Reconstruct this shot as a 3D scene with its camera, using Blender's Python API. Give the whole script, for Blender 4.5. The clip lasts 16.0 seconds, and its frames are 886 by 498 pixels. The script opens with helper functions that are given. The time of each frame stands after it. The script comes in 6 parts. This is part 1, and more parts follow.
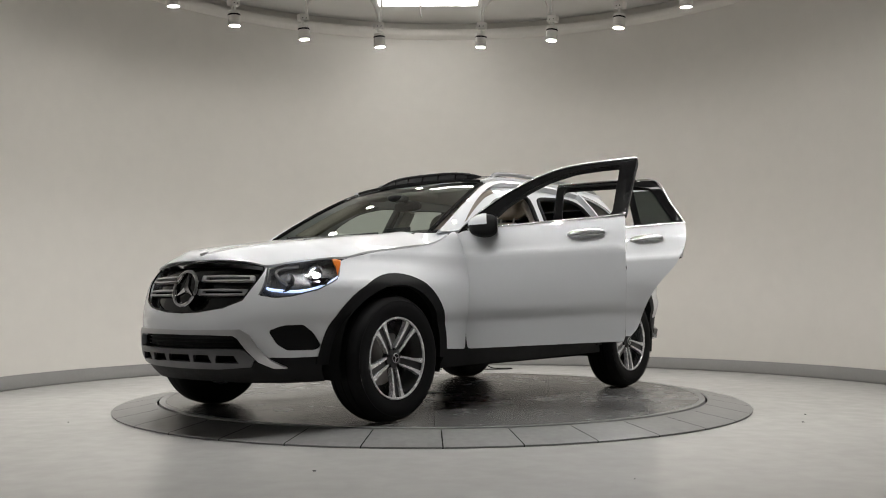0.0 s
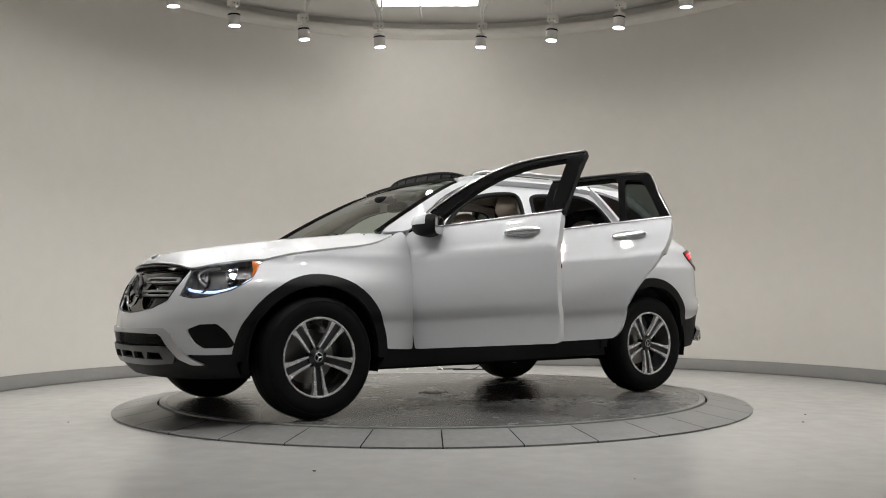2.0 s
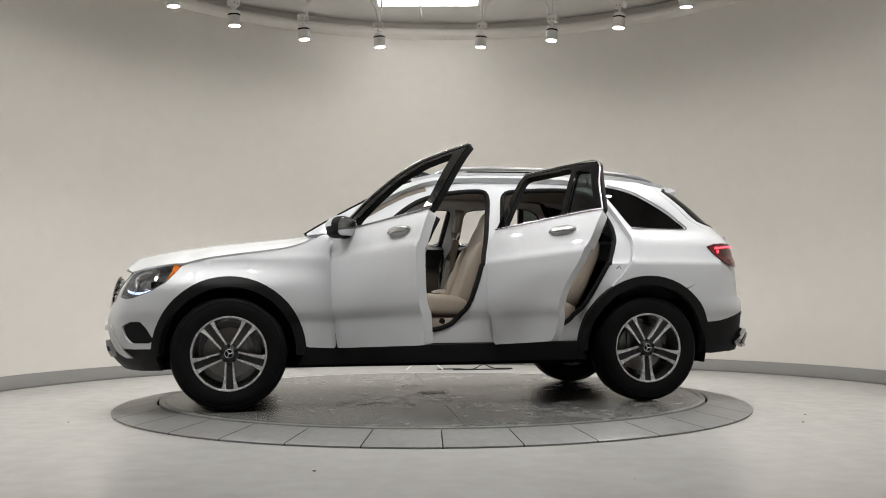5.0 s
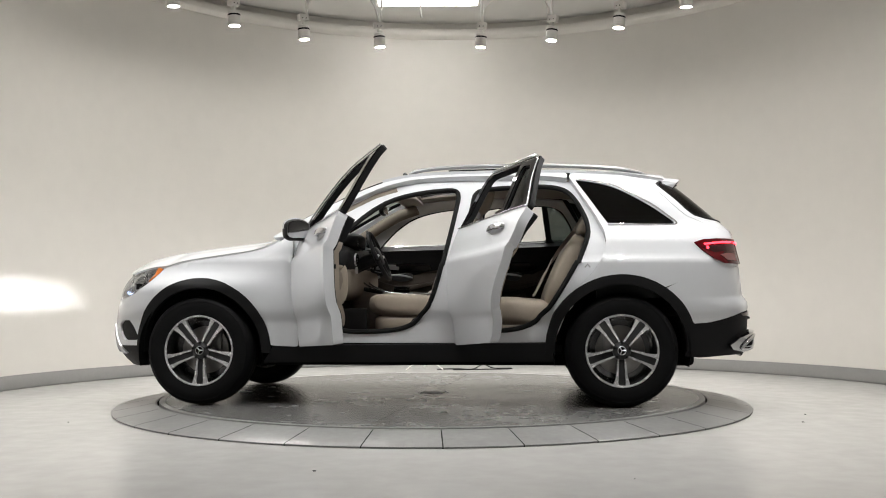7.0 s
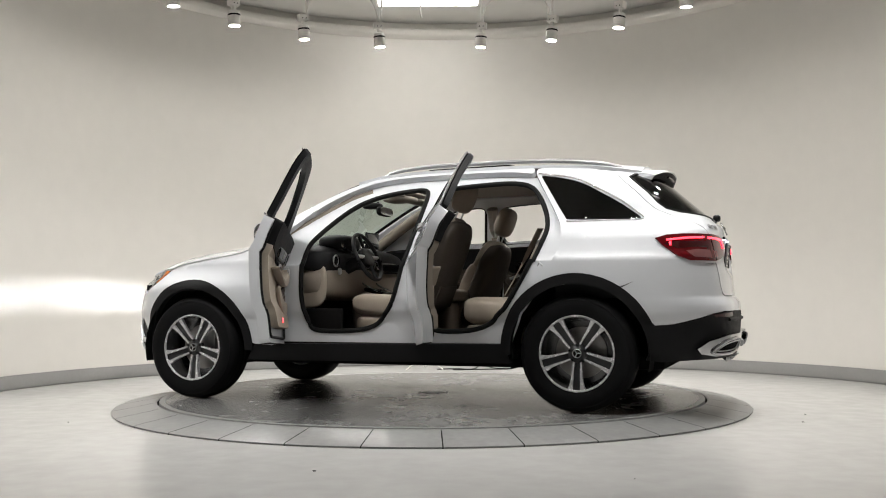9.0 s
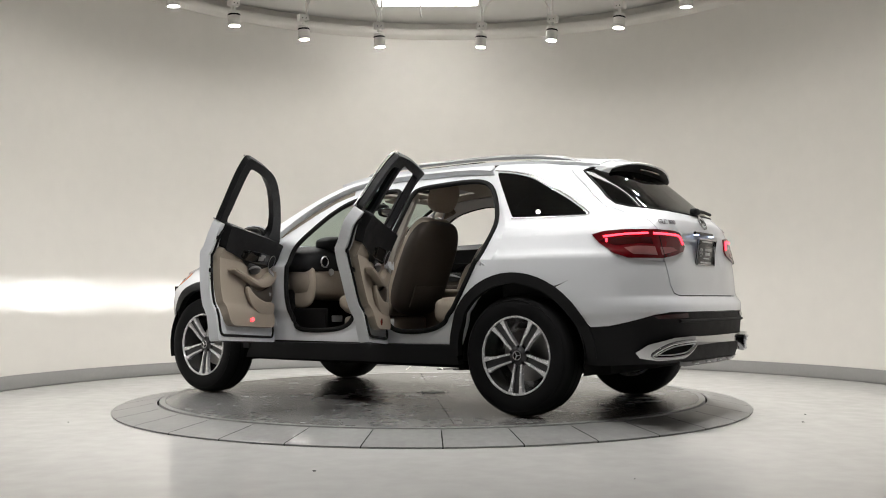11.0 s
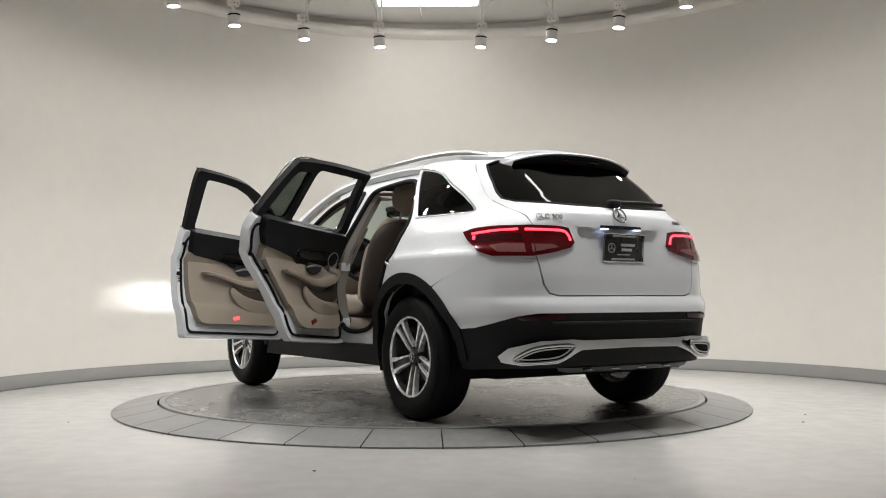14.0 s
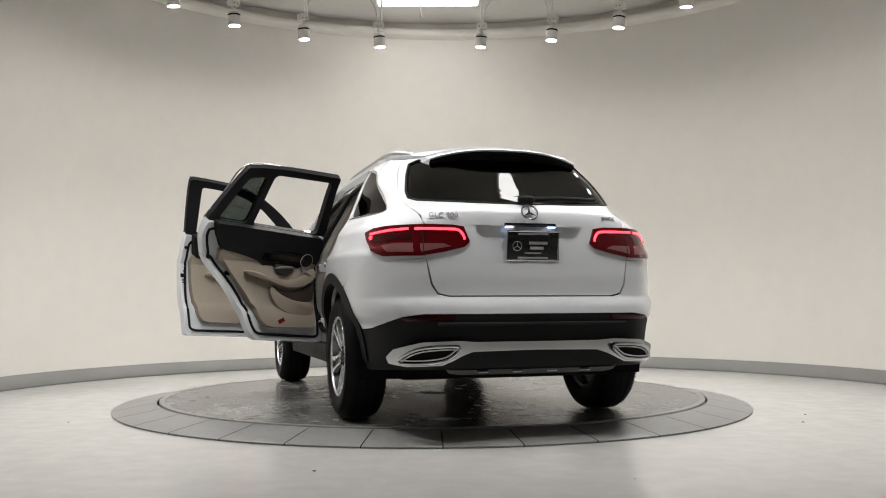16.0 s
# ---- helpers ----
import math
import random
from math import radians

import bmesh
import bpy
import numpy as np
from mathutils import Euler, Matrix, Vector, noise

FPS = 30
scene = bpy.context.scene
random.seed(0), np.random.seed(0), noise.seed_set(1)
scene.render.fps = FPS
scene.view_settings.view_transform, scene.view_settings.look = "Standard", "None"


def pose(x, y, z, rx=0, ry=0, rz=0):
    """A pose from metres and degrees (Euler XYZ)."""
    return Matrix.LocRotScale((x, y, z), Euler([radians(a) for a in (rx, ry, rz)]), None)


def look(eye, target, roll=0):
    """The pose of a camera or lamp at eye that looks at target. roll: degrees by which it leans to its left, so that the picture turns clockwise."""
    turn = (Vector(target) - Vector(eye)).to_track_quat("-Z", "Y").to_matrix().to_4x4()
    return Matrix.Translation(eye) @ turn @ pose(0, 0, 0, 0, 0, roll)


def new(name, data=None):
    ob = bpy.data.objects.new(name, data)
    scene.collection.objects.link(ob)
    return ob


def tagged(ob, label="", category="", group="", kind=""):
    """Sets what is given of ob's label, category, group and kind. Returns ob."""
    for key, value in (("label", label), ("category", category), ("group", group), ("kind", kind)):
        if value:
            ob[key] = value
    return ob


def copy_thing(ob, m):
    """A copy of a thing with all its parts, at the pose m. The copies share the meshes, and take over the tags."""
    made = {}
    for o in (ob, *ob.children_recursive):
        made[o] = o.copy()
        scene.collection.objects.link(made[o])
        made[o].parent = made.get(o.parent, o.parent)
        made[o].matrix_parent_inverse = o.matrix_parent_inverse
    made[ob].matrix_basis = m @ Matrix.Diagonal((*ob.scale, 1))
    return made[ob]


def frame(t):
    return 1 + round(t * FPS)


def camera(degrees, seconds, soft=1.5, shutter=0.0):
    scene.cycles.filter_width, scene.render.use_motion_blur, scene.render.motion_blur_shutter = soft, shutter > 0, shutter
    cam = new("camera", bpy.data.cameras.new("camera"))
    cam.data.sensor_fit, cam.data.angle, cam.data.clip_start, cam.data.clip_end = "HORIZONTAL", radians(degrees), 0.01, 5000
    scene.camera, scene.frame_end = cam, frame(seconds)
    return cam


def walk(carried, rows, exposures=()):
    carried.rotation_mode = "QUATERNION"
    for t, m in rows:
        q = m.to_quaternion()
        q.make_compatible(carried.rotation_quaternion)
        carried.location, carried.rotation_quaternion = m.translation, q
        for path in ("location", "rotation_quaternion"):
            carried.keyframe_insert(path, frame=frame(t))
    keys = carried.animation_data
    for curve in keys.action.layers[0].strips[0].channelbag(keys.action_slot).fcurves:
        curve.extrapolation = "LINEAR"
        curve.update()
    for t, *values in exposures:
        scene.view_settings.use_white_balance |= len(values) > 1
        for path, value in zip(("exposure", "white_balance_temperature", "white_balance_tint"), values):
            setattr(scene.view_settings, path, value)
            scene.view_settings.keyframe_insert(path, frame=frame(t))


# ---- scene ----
from mathutils.geometry import delaunay_2d_cdt

ZT = 0.066                                   # the turntable's top over the floor
EYE = (0.059, -7.298, 0.709 + ZT)
cam = camera(50.776, 16.0, 1.0)
CAM_POSE = look(EYE, (EYE[0] + 0.0030843, EYE[1] + 0.998451, EYE[2] + 0.0555603), -0.232)
EXPOSURES = [(0, -0.48), (2.0, -0.46), (3.5, -0.42), (4.2, -0.36), (6.3, -0.07), (7.2, 0.0), (11.5, 0.0), (13.0, -0.04), (16, -0.05)]
walk(cam, [(0, CAM_POSE), (16, CAM_POSE)], EXPOSURES)

world = bpy.data.worlds.new("world")
scene.world = world
world.use_nodes = True
world.node_tree.nodes["Background"].inputs["Color"].default_value = (1.0, 0.96, 0.9, 1)
world.node_tree.nodes["Background"].inputs["Strength"].default_value = 0.05

SPOT_POWER = 66.0
PANEL_GLOW = 16.0
SPOT_COLOR = (1.0, 0.985, 0.965)


# ---------------------------------------------------------------- materials
def material(name, color, rough=0.5, metal=0.0, coat=0.0, var=0.06, scale=6.0, bump=0.0, bump_scale=200.0, rough_var=0.08, spec=0.5, emit=None, glow=0.0, ior=1.45):
    m = bpy.data.materials.new(name)
    m.use_nodes = True
    nt, N = m.node_tree, m.node_tree.nodes
    b = N["Principled BSDF"]
    b.inputs["Metallic"].default_value = metal
    b.inputs["Coat Weight"].default_value = coat
    b.inputs["Coat Roughness"].default_value = 0.01
    b.inputs["IOR"].default_value = ior
    b.inputs["Specular IOR Level"].default_value = spec
    tc = N.new("ShaderNodeTexCoord")
    n1 = N.new("ShaderNodeTexNoise")
    n1.inputs["Scale"].default_value, n1.inputs["Detail"].default_value = scale, 6
    nt.links.new(tc.outputs["Object"], n1.inputs["Vector"])
    n2 = N.new("ShaderNodeTexNoise")
    n2.inputs["Scale"].default_value, n2.inputs["Detail"].default_value = scale * 9, 4
    nt.links.new(tc.outputs["Object"], n2.inputs["Vector"])
    add = N.new("ShaderNodeMath")
    add.operation = "ADD"
    nt.links.new(n1.outputs["Fac"], add.inputs[0])
    nt.links.new(n2.outputs["Fac"], add.inputs[1])
    mr = N.new("ShaderNodeMapRange")
    mr.inputs["From Min"].default_value, mr.inputs["From Max"].default_value = 0.6, 1.4
    mr.inputs["To Min"].default_value, mr.inputs["To Max"].default_value = 1 - var, 1 + var
    nt.links.new(add.outputs[0], mr.inputs["Value"])
    mx = N.new("ShaderNodeVectorMath")
    mx.operation = "SCALE"
    mx.inputs[0].default_value = color
    nt.links.new(mr.outputs[0], mx.inputs["Scale"])
    nt.links.new(mx.outputs[0], b.inputs["Base Color"])
    rr = N.new("ShaderNodeMapRange")
    rr.inputs["From Min"].default_value, rr.inputs["From Max"].default_value = 0.6, 1.4
    rr.inputs["To Min"].default_value, rr.inputs["To Max"].default_value = max(0.0, rough - rough_var), min(1.0, rough + rough_var)
    nt.links.new(add.outputs[0], rr.inputs["Value"])
    nt.links.new(rr.outputs[0], b.inputs["Roughness"])
    if bump:
        n3 = N.new("ShaderNodeTexNoise")
        n3.inputs["Scale"].default_value, n3.inputs["Detail"].default_value = bump_scale, 3
        nt.links.new(tc.outputs["Object"], n3.inputs["Vector"])
        bp = N.new("ShaderNodeBump")
        bp.inputs["Strength"].default_value, bp.inputs["Distance"].default_value = bump, 0.002
        nt.links.new(n3.outputs["Fac"], bp.inputs["Height"])
        nt.links.new(bp.outputs[0], b.inputs["Normal"])
    if emit:
        b.inputs["Emission Color"].default_value = (*emit, 1)
        b.inputs["Emission Strength"].default_value = glow
    return m


def glass(name, tint=(1, 1, 1), rough=0.0, gloss=0.05):
    """Thin sheet glass: it lets light straight through, tinted, and mirrors more at a flat angle."""
    m = bpy.data.materials.new(name)
    m.use_nodes = True
    nt, N = m.node_tree, m.node_tree.nodes
    N.remove(N["Principled BSDF"])
    tr, gl, mix = N.new("ShaderNodeBsdfTransparent"), N.new("ShaderNodeBsdfGlossy"), N.new("ShaderNodeMixShader")
    lw, power, ramp = N.new("ShaderNodeLayerWeight"), N.new("ShaderNodeMath"), N.new("ShaderNodeMath")
    tr.inputs["Color"].default_value = (*tint, 1)
    gl.inputs["Roughness"].default_value = rough
    lw.inputs["Blend"].default_value = 0.5
    power.operation, ramp.operation = "POWER", "MULTIPLY_ADD"
    power.inputs[1].default_value = 5.0
    ramp.inputs[1].default_value, ramp.inputs[2].default_value = 1 - gloss, gloss
    nt.links.new(lw.outputs["Facing"], power.inputs[0])
    nt.links.new(power.outputs[0], ramp.inputs[0])
    nt.links.new(ramp.outputs[0], mix.inputs[0])
    nt.links.new(tr.outputs[0], mix.inputs[1])
    nt.links.new(gl.outputs[0], mix.inputs[2])
    nt.links.new(mix.outputs[0], N["Material Output"].inputs["Surface"])
    return m


def floor_material():
    m = material("polished_concrete", (0.53, 0.522, 0.507), 0.21, 0, 0, 0.06, 0.8, 0.0, 60, 0.03)
    return m


PAINT = material("white_pearl_paint", (0.70, 0.715, 0.74), 0.40, 0.0, 1.0, 0.01, 3, 0, 0, 0.02, spec=0.35)
BLACK_PLASTIC = material("textured_black_plastic", (0.009, 0.009, 0.0095), 0.6, 0, 0, 0.15, 20, 0.15, 500, spec=0.22)
BLACK_GLOSS = material("gloss_black", (0.004, 0.004, 0.0045), 0.05, 0, 0.0, 0.1, 8, rough_var=0.02, spec=0.4)
DARK = material("dark_underbody", (0.006, 0.006, 0.006), 0.85, 0, 0, 0.2, 9, spec=0.1)
RUBBER = material("tyre_rubber", (0.0075, 0.0075, 0.008), 0.6, 0, 0, 0.2, 14, 0.15, 120, spec=0.12)
SEAL = material("rubber_seal", (0.007, 0.007, 0.007), 0.65, spec=0.2)
CHROME = material("chrome", (0.50, 0.50, 0.51), 0.09, 1.0, 0, 0.03, 6, 0, 0, 0.03)
SATIN = material("satin_silver", (0.52, 0.52, 0.53), 0.36, 0.75, 0, 0.03, 6, 0, 0, 0.03)
ALLOY = material("machined_alloy", (0.78, 0.78, 0.79), 0.26, 0.55, 0, 0.04, 30, 0, 0, 0.05)
ALLOY_DARK = material("tremolite_grey_alloy", (0.045, 0.045, 0.047), 0.38, 0.6, 0.3, 0.06, 20)
BARREL = material("grey_alloy_barrel", (0.22, 0.22, 0.225), 0.22, 0.9, 0, 0.06, 20)
STEEL = material("brake_steel", (0.32, 0.31, 0.30), 0.38, 1.0, 0, 0.1, 30)
BEIGE = material("silk_beige_leather", (0.34, 0.29, 0.235), 0.55, 0, 0, 0.05, 5, 0.18, 260)
BEIGE_DARK = material("light_brown_trim", (0.22, 0.185, 0.15), 0.6, 0, 0, 0.06, 5, 0.2, 260)
LINER = material("headliner_fabric", (0.34, 0.315, 0.28), 0.9, 0, 0, 0.04, 12, 0.2, 400)
CARPET = material("black_carpet", (0.007, 0.0065, 0.0065), 0.95, 0, 0, 0.3, 60, 0.5, 700, spec=0.1)
DASH_BLACK = material("black_dash_skin", (0.010, 0.010, 0.011), 0.55, 0, 0, 0.1, 9, 0.15, 420, spec=0.25)
CLEAR_GLASS = glass("windscreen_glass", (0.52, 0.61, 0.565))
TINT_GLASS = glass("privacy_glass", (0.055, 0.06, 0.06))
LENS = glass("clear_lens", (0.97, 0.97, 0.97))
RED_LENS = material("red_lamp_lens", (0.085, 0.002, 0.004), 0.12, 0, 0.3, 0.05, 9)
RED_DARK = material("dark_red_lens", (0.035, 0.002, 0.003), 0.12, 0, 0.3, 0.05, 9)
RED_GLOW = material("tail_light_tube", (0.8, 0.02, 0.03), 0.3, 0, 0, 0.02, 9, emit=(1.0, 0.03, 0.05), glow=6.0)
CLEAR_SEG = material("smoked_reverse_lens", (0.20, 0.08, 0.08), 0.15, 0, 0.3, 0.1, 60)
AMBER = material("amber_indicator_lens", (0.50, 0.12, 0.012), 0.15, 0, 1.0, 0.15, 60, emit=(1.0, 0.3, 0.03), glow=0.06)
HEAD_GLOW = material("headlamp_bulb", (1, 1, 1), 0.3, emit=(0.95, 0.97, 1.0), glow=60.0)
LED_GLOW = material("daylight_led", (1, 1, 1), 0.3, emit=(0.45, 0.6, 1.0), glow=2.2)
PLATE_GLOW = material("number_plate_lamp", (1, 1, 1), 0.3, emit=(0.55, 0.68, 1.0), glow=2.5)
COURTESY = material("red_courtesy_lamp", (0.7, 0.02, 0.02), 0.3, emit=(1.0, 0.05, 0.06), glow=4.0)
RED_REFLECTOR = material("red_reflector", (0.16, 0.012, 0.008), 0.2, 0, 0.6)
WALL_PAINT = material("warm_white_wall_paint", (0.72, 0.695, 0.65), 0.62, 0, 0, 0.03, 0.7, 0.06, 120)
CEILING_PAINT = material("ceiling_paint", (0.62, 0.61, 0.58), 0.8, 0, 0, 0.03, 1.0)
BASE_GREY = material("grey_vinyl_base", (0.23, 0.225, 0.22), 0.5, 0, 0, 0.06, 4)
FLOOR = floor_material()
DISC_METAL = material("painted_steel_deck", (0.15, 0.149, 0.146), 0.27, 0.0, 0, 0.20, 0.8, 0.0, 50, 0.01)
RAMP_METAL = material("steel_ramp_plate", (0.25, 0.25, 0.245), 0.33, 0.0, 0, 0.20, 2.4, 0.0, 70, 0.02)
LAMP_WHITE = material("white_lamp_enamel", (0.72, 0.70, 0.66), 0.4, 0, 0, 0.03, 9)
SPOT_GLOW = material("spot_lens", (1, 1, 1), 0.3, emit=(1.0, 0.97, 0.92), glow=180.0)
PANEL_LIGHT = material("ceiling_panel_diffuser", (1, 1, 1), 0.5, emit=(1.0, 0.98, 0.95), glow=PANEL_GLOW)
INK = material("black_plate_face", (0.012, 0.012, 0.013), 0.3, 0, 0.3)
PLATE_INK = material("silver_lettering", (0.6, 0.6, 0.6), 0.35, 0.2)
LETTER_CHROME = material("dull_chrome_lettering", (0.30, 0.30, 0.31), 0.3, 0.8)
BEAM_GLOW = material("headlamp_beam_source", (1, 1, 1), 0.3, emit=(0.95, 0.97, 1.0), glow=95000.0)
LAMP_HOUSING = material("grey_lamp_housing", (0.16, 0.16, 0.165), 0.28, 0.6, 0, 0.05, 20)
# grey of the added out-of-view walls, set by the fill light wanted
FILL_WALL = material("fill_wall_grey", (0.42, 0.415, 0.41), 0.8, 0, 0, 0.05, 1.0)
TRIM = material("bright_window_trim", (0.66, 0.66, 0.67), 0.22, 0.9, 0, 0.02, 8)
# brown of the seat backs; also painted shade on far door trims and pockets
BROWN_AND_SHADE = material("dark_brown_and_shaded_trim", (0.060, 0.047, 0.038), 0.6, 0, 0, 0.06, 5, 0.2, 260)
RAIL = material("anodised_roof_rail", (0.26, 0.26, 0.265), 0.35, 0.8, 0, 0.03, 8)
SKID = material("dark_polished_skid", (0.10, 0.10, 0.104), 0.34, 0.6, 0, 0.04, 4, rough_var=0.02)
GREY_MARK = material("grey_switch", (0.3, 0.3, 0.3), 0.4)
SCREEN = material("dark_display", (0.01, 0.012, 0.016), 0.1, 0, 0.5)


# ---------------------------------------------------------------- mesh helpers
def link(name, me, mat, parent=None, label=""):
    ob = new(name, me)
    if mat:
        me.materials.append(mat)
    if parent:
        ob.parent = parent
    if label:
        ob["label"] = label
    return ob


def raw(name, verts, faces, mat, parent=None, label="", smooth=True):
    me = bpy.data.meshes.new(name)
    me.from_pydata([tuple(v) for v in verts], [], faces)
    me.update()
    if smooth:
        me.shade_smooth()
    return link(name, me, mat, parent, label)


def part(name, bm, mat, parent=None, label="", smooth=True):
    me = bpy.data.meshes.new(name)
    bmesh.ops.recalc_face_normals(bm, faces=bm.faces[:])
    bm.to_mesh(me)
    bm.free()
    if smooth:
        me.shade_smooth()
        me.set_sharp_from_angle(angle=radians(38))
    return link(name, me, mat, parent, label)


def slab(x0, x1, y0, y1, z0, z1, bevel=0.0, seg=2, m=None):
    bm = bmesh.new()
    bmesh.ops.create_cube(bm, size=1)
    for v in bm.verts:
        v.co = Vector(((x0 + x1) / 2 + v.co.x * (x1 - x0), (y0 + y1) / 2 + v.co.y * (y1 - y0), (z0 + z1) / 2 + v.co.z * (z1 - z0)))
    if bevel:
        bmesh.ops.bevel(bm, geom=bm.edges[:], offset=bevel, segments=seg, affect="EDGES", profile=0.5)
    if m:
        bm.transform(m)
    return bm


def rounded(cx, cy, cz, sx, sy, sz, power=4.0, m=None, nu=20, nv=28, bend=None):
    """A cushion-like body: a superellipsoid of full size sx, sy, sz."""
    bm = bmesh.new()
    f = lambda w: math.copysign(abs(w) ** (2 / power), w)
    rows = []
    for i in range(nu + 1):
        a = -math.pi / 2 + math.pi * i / nu
        row = []
        for j in range(nv):
            b = 2 * math.pi * j / nv
            p = Vector((f(math.cos(a)) * f(math.cos(b)) * sx / 2, f(math.cos(a)) * f(math.sin(b)) * sy / 2, f(math.sin(a)) * sz / 2))
            if bend:
                p = bend(p)
            row.append(bm.verts.new(p + Vector((cx, cy, cz))))
        rows.append(row)
    for i in range(nu):
        for j in range(nv):
            k = (j + 1) % nv
            bm.faces.new((rows[i][j], rows[i][k], rows[i + 1][k], rows[i + 1][j]))
    bmesh.ops.remove_doubles(bm, verts=bm.verts[:], dist=1e-5)
    if m:
        bm.transform(m)
    return bm


def lathe(profile, n=48, axis="y", closed=False):
    """Turns (radius, height) points round the y or z axis."""
    bm = bmesh.new()
    rows = []
    for r, h in profile:
        row = []
        for j in range(n):
            a = 2 * math.pi * j / n
            row.append(bm.verts.new((r * math.cos(a), h, r * math.sin(a)) if axis == "y" else (r * math.cos(a), r * math.sin(a), h)))
        rows.append(row)
    for i in range(len(rows) - (0 if closed else 1)):
        p, q = rows[i], rows[(i + 1) % len(rows)]
        for j in range(n):
            k = (j + 1) % n
            bm.faces.new((p[j], p[k], q[k], q[j]))
    return bm


def tube(pts, r, closed=False, n=8, flat=1.0):
    """A rod of radius r along a line of points."""
    bm = bmesh.new()
    P = [Vector(p) for p in pts]
    rings = []
    count = len(P)
    for i in range(count):
        a = P[(i - 1) % count] if (closed or i) else P[0]
        b = P[(i + 1) % count] if (closed or i < count - 1) else P[-1]
        d = (b - a).normalized()
        u = d.cross(Vector((0, 0, 1)) if abs(d.z) < 0.9 else Vector((0, 1, 0))).normalized()
        v = d.cross(u)
        rings.append([bm.verts.new(P[i] + u * (r * flat * math.cos(2 * math.pi * k / n)) + v * (r * math.sin(2 * math.pi * k / n))) for k in range(n)])
    for i in range(count if closed else count - 1):
        p, q = rings[i], rings[(i + 1) % count]
        for k in range(n):
            bm.faces.new((p[k], p[(k + 1) % n], q[(k + 1) % n], q[k]))
    if not closed:
        bm.faces.new(rings[0])
        bm.faces.new(rings[-1])
    return bm


def spline(P, per=8, closed=False):
    """A smooth line of points through P."""
    P = np.asarray(P, float)
    A = np.vstack([P[-1:], P, P[:2]]) if closed else np.vstack([2 * P[:1] - P[1:2], P, 2 * P[-1:] - P[-2:-1]])
    out = []
    for i in range(1, len(A) - 2):
        t = np.linspace(0, 1, per, endpoint=False)[:, None]
        a, b, c, d = A[i - 1:i + 3]
        out.append(0.5 * (2 * b + (c - a) * t + (2 * a - 5 * b + 4 * c - d) * t ** 2 + (3 * b - a - 3 * c + d) * t ** 3))
    return np.vstack(out if closed else out + [P[-1:]])


def chaikin(P, times=2):
    """Rounds the corners of a closed outline."""
    P = np.asarray(P, float)
    for _ in range(times):
        Q = np.roll(P, -1, 0)
        P = np.stack([0.75 * P + 0.25 * Q, 0.25 * P + 0.75 * Q], 1).reshape(-1, 2)
    return P


def soften(P, times=2, corner=38.0, near=0.012):
    """Rounds a closed outline where it bends gently, and keeps its real corners."""
    P = np.asarray(P, float)
    for _ in range(times):
        out = []
        n = len(P)
        for i in range(n):
            a, b, c = P[i - 1], P[i], P[(i + 1) % n]
            u, v = b - a, c - b
            lu, lv = np.hypot(*u), np.hypot(*v)
            turn = math.degrees(math.acos(max(-1.0, min(1.0, float(u @ v) / max(lu * lv, 1e-9)))))
            k = (min(.25, near / max(lu, 1e-9)), min(.25, near / max(lv, 1e-9))) if turn > corner else (.25, .25)
            out += [b - u * k[0], b + v * k[1]]
        P = np.array(out)
    return P


def offset_loop(P, d):
    """A closed outline moved inwards by d."""
    P = np.asarray(P, float)
    area = np.sum(P[:, 0] * np.roll(P[:, 1], -1) - np.roll(P[:, 0], -1) * P[:, 1])
    t = np.roll(P, -1, 0) - np.roll(P, 1, 0)
    t /= np.maximum(np.hypot(*t.T), 1e-9)[:, None]
    n = np.stack([-t[:, 1], t[:, 0]], 1) * (1 if area > 0 else -1)
    return P + n * d


def inside(P, loop):
    x, y = P[:, 0], P[:, 1]
    r = np.zeros(len(P), bool)
    a = np.asarray(loop)
    b = np.roll(a, -1, 0)
    for (x0, y0), (x1, y1) in zip(a, b):
        if y0 != y1:
            r ^= ((y0 > y) != (y1 > y)) & (x < (x1 - x0) * (y - y0) / (y1 - y0) + x0)
    return r


def dense(loop, step):
    out = []
    a = np.asarray(loop, float)
    for p, q in zip(a, np.roll(a, -1, 0)):
        n = max(1, int(np.ceil(np.hypot(*(q - p)) / step)))
        out += [p + (q - p) * k / n for k in range(n)]
    keep = [out[0]]
    for p in out[1:]:
        if np.hypot(*(p - keep[-1])) > 0.003:
            keep.append(p)
    return np.array(keep)


def normals_of(f, A):
    e = 0.004
    du = f(A[:, 0] + e, A[:, 1]) - f(A[:, 0] - e, A[:, 1])
    dv = f(A[:, 0], A[:, 1] + e) - f(A[:, 0], A[:, 1] - e)
    n = np.cross(du, dv)
    n /= np.maximum(np.linalg.norm(n, axis=1), 1e-9)[:, None]
    P = f(A[:, 0], A[:, 1])
    out = P - np.stack([P[:, 0] * 0.8, 0 * P[:, 1], 0 * P[:, 2] + 0.75], 1)
    return P, n * np.where((n * out).sum(1) < 0, -1, 1)[:, None]


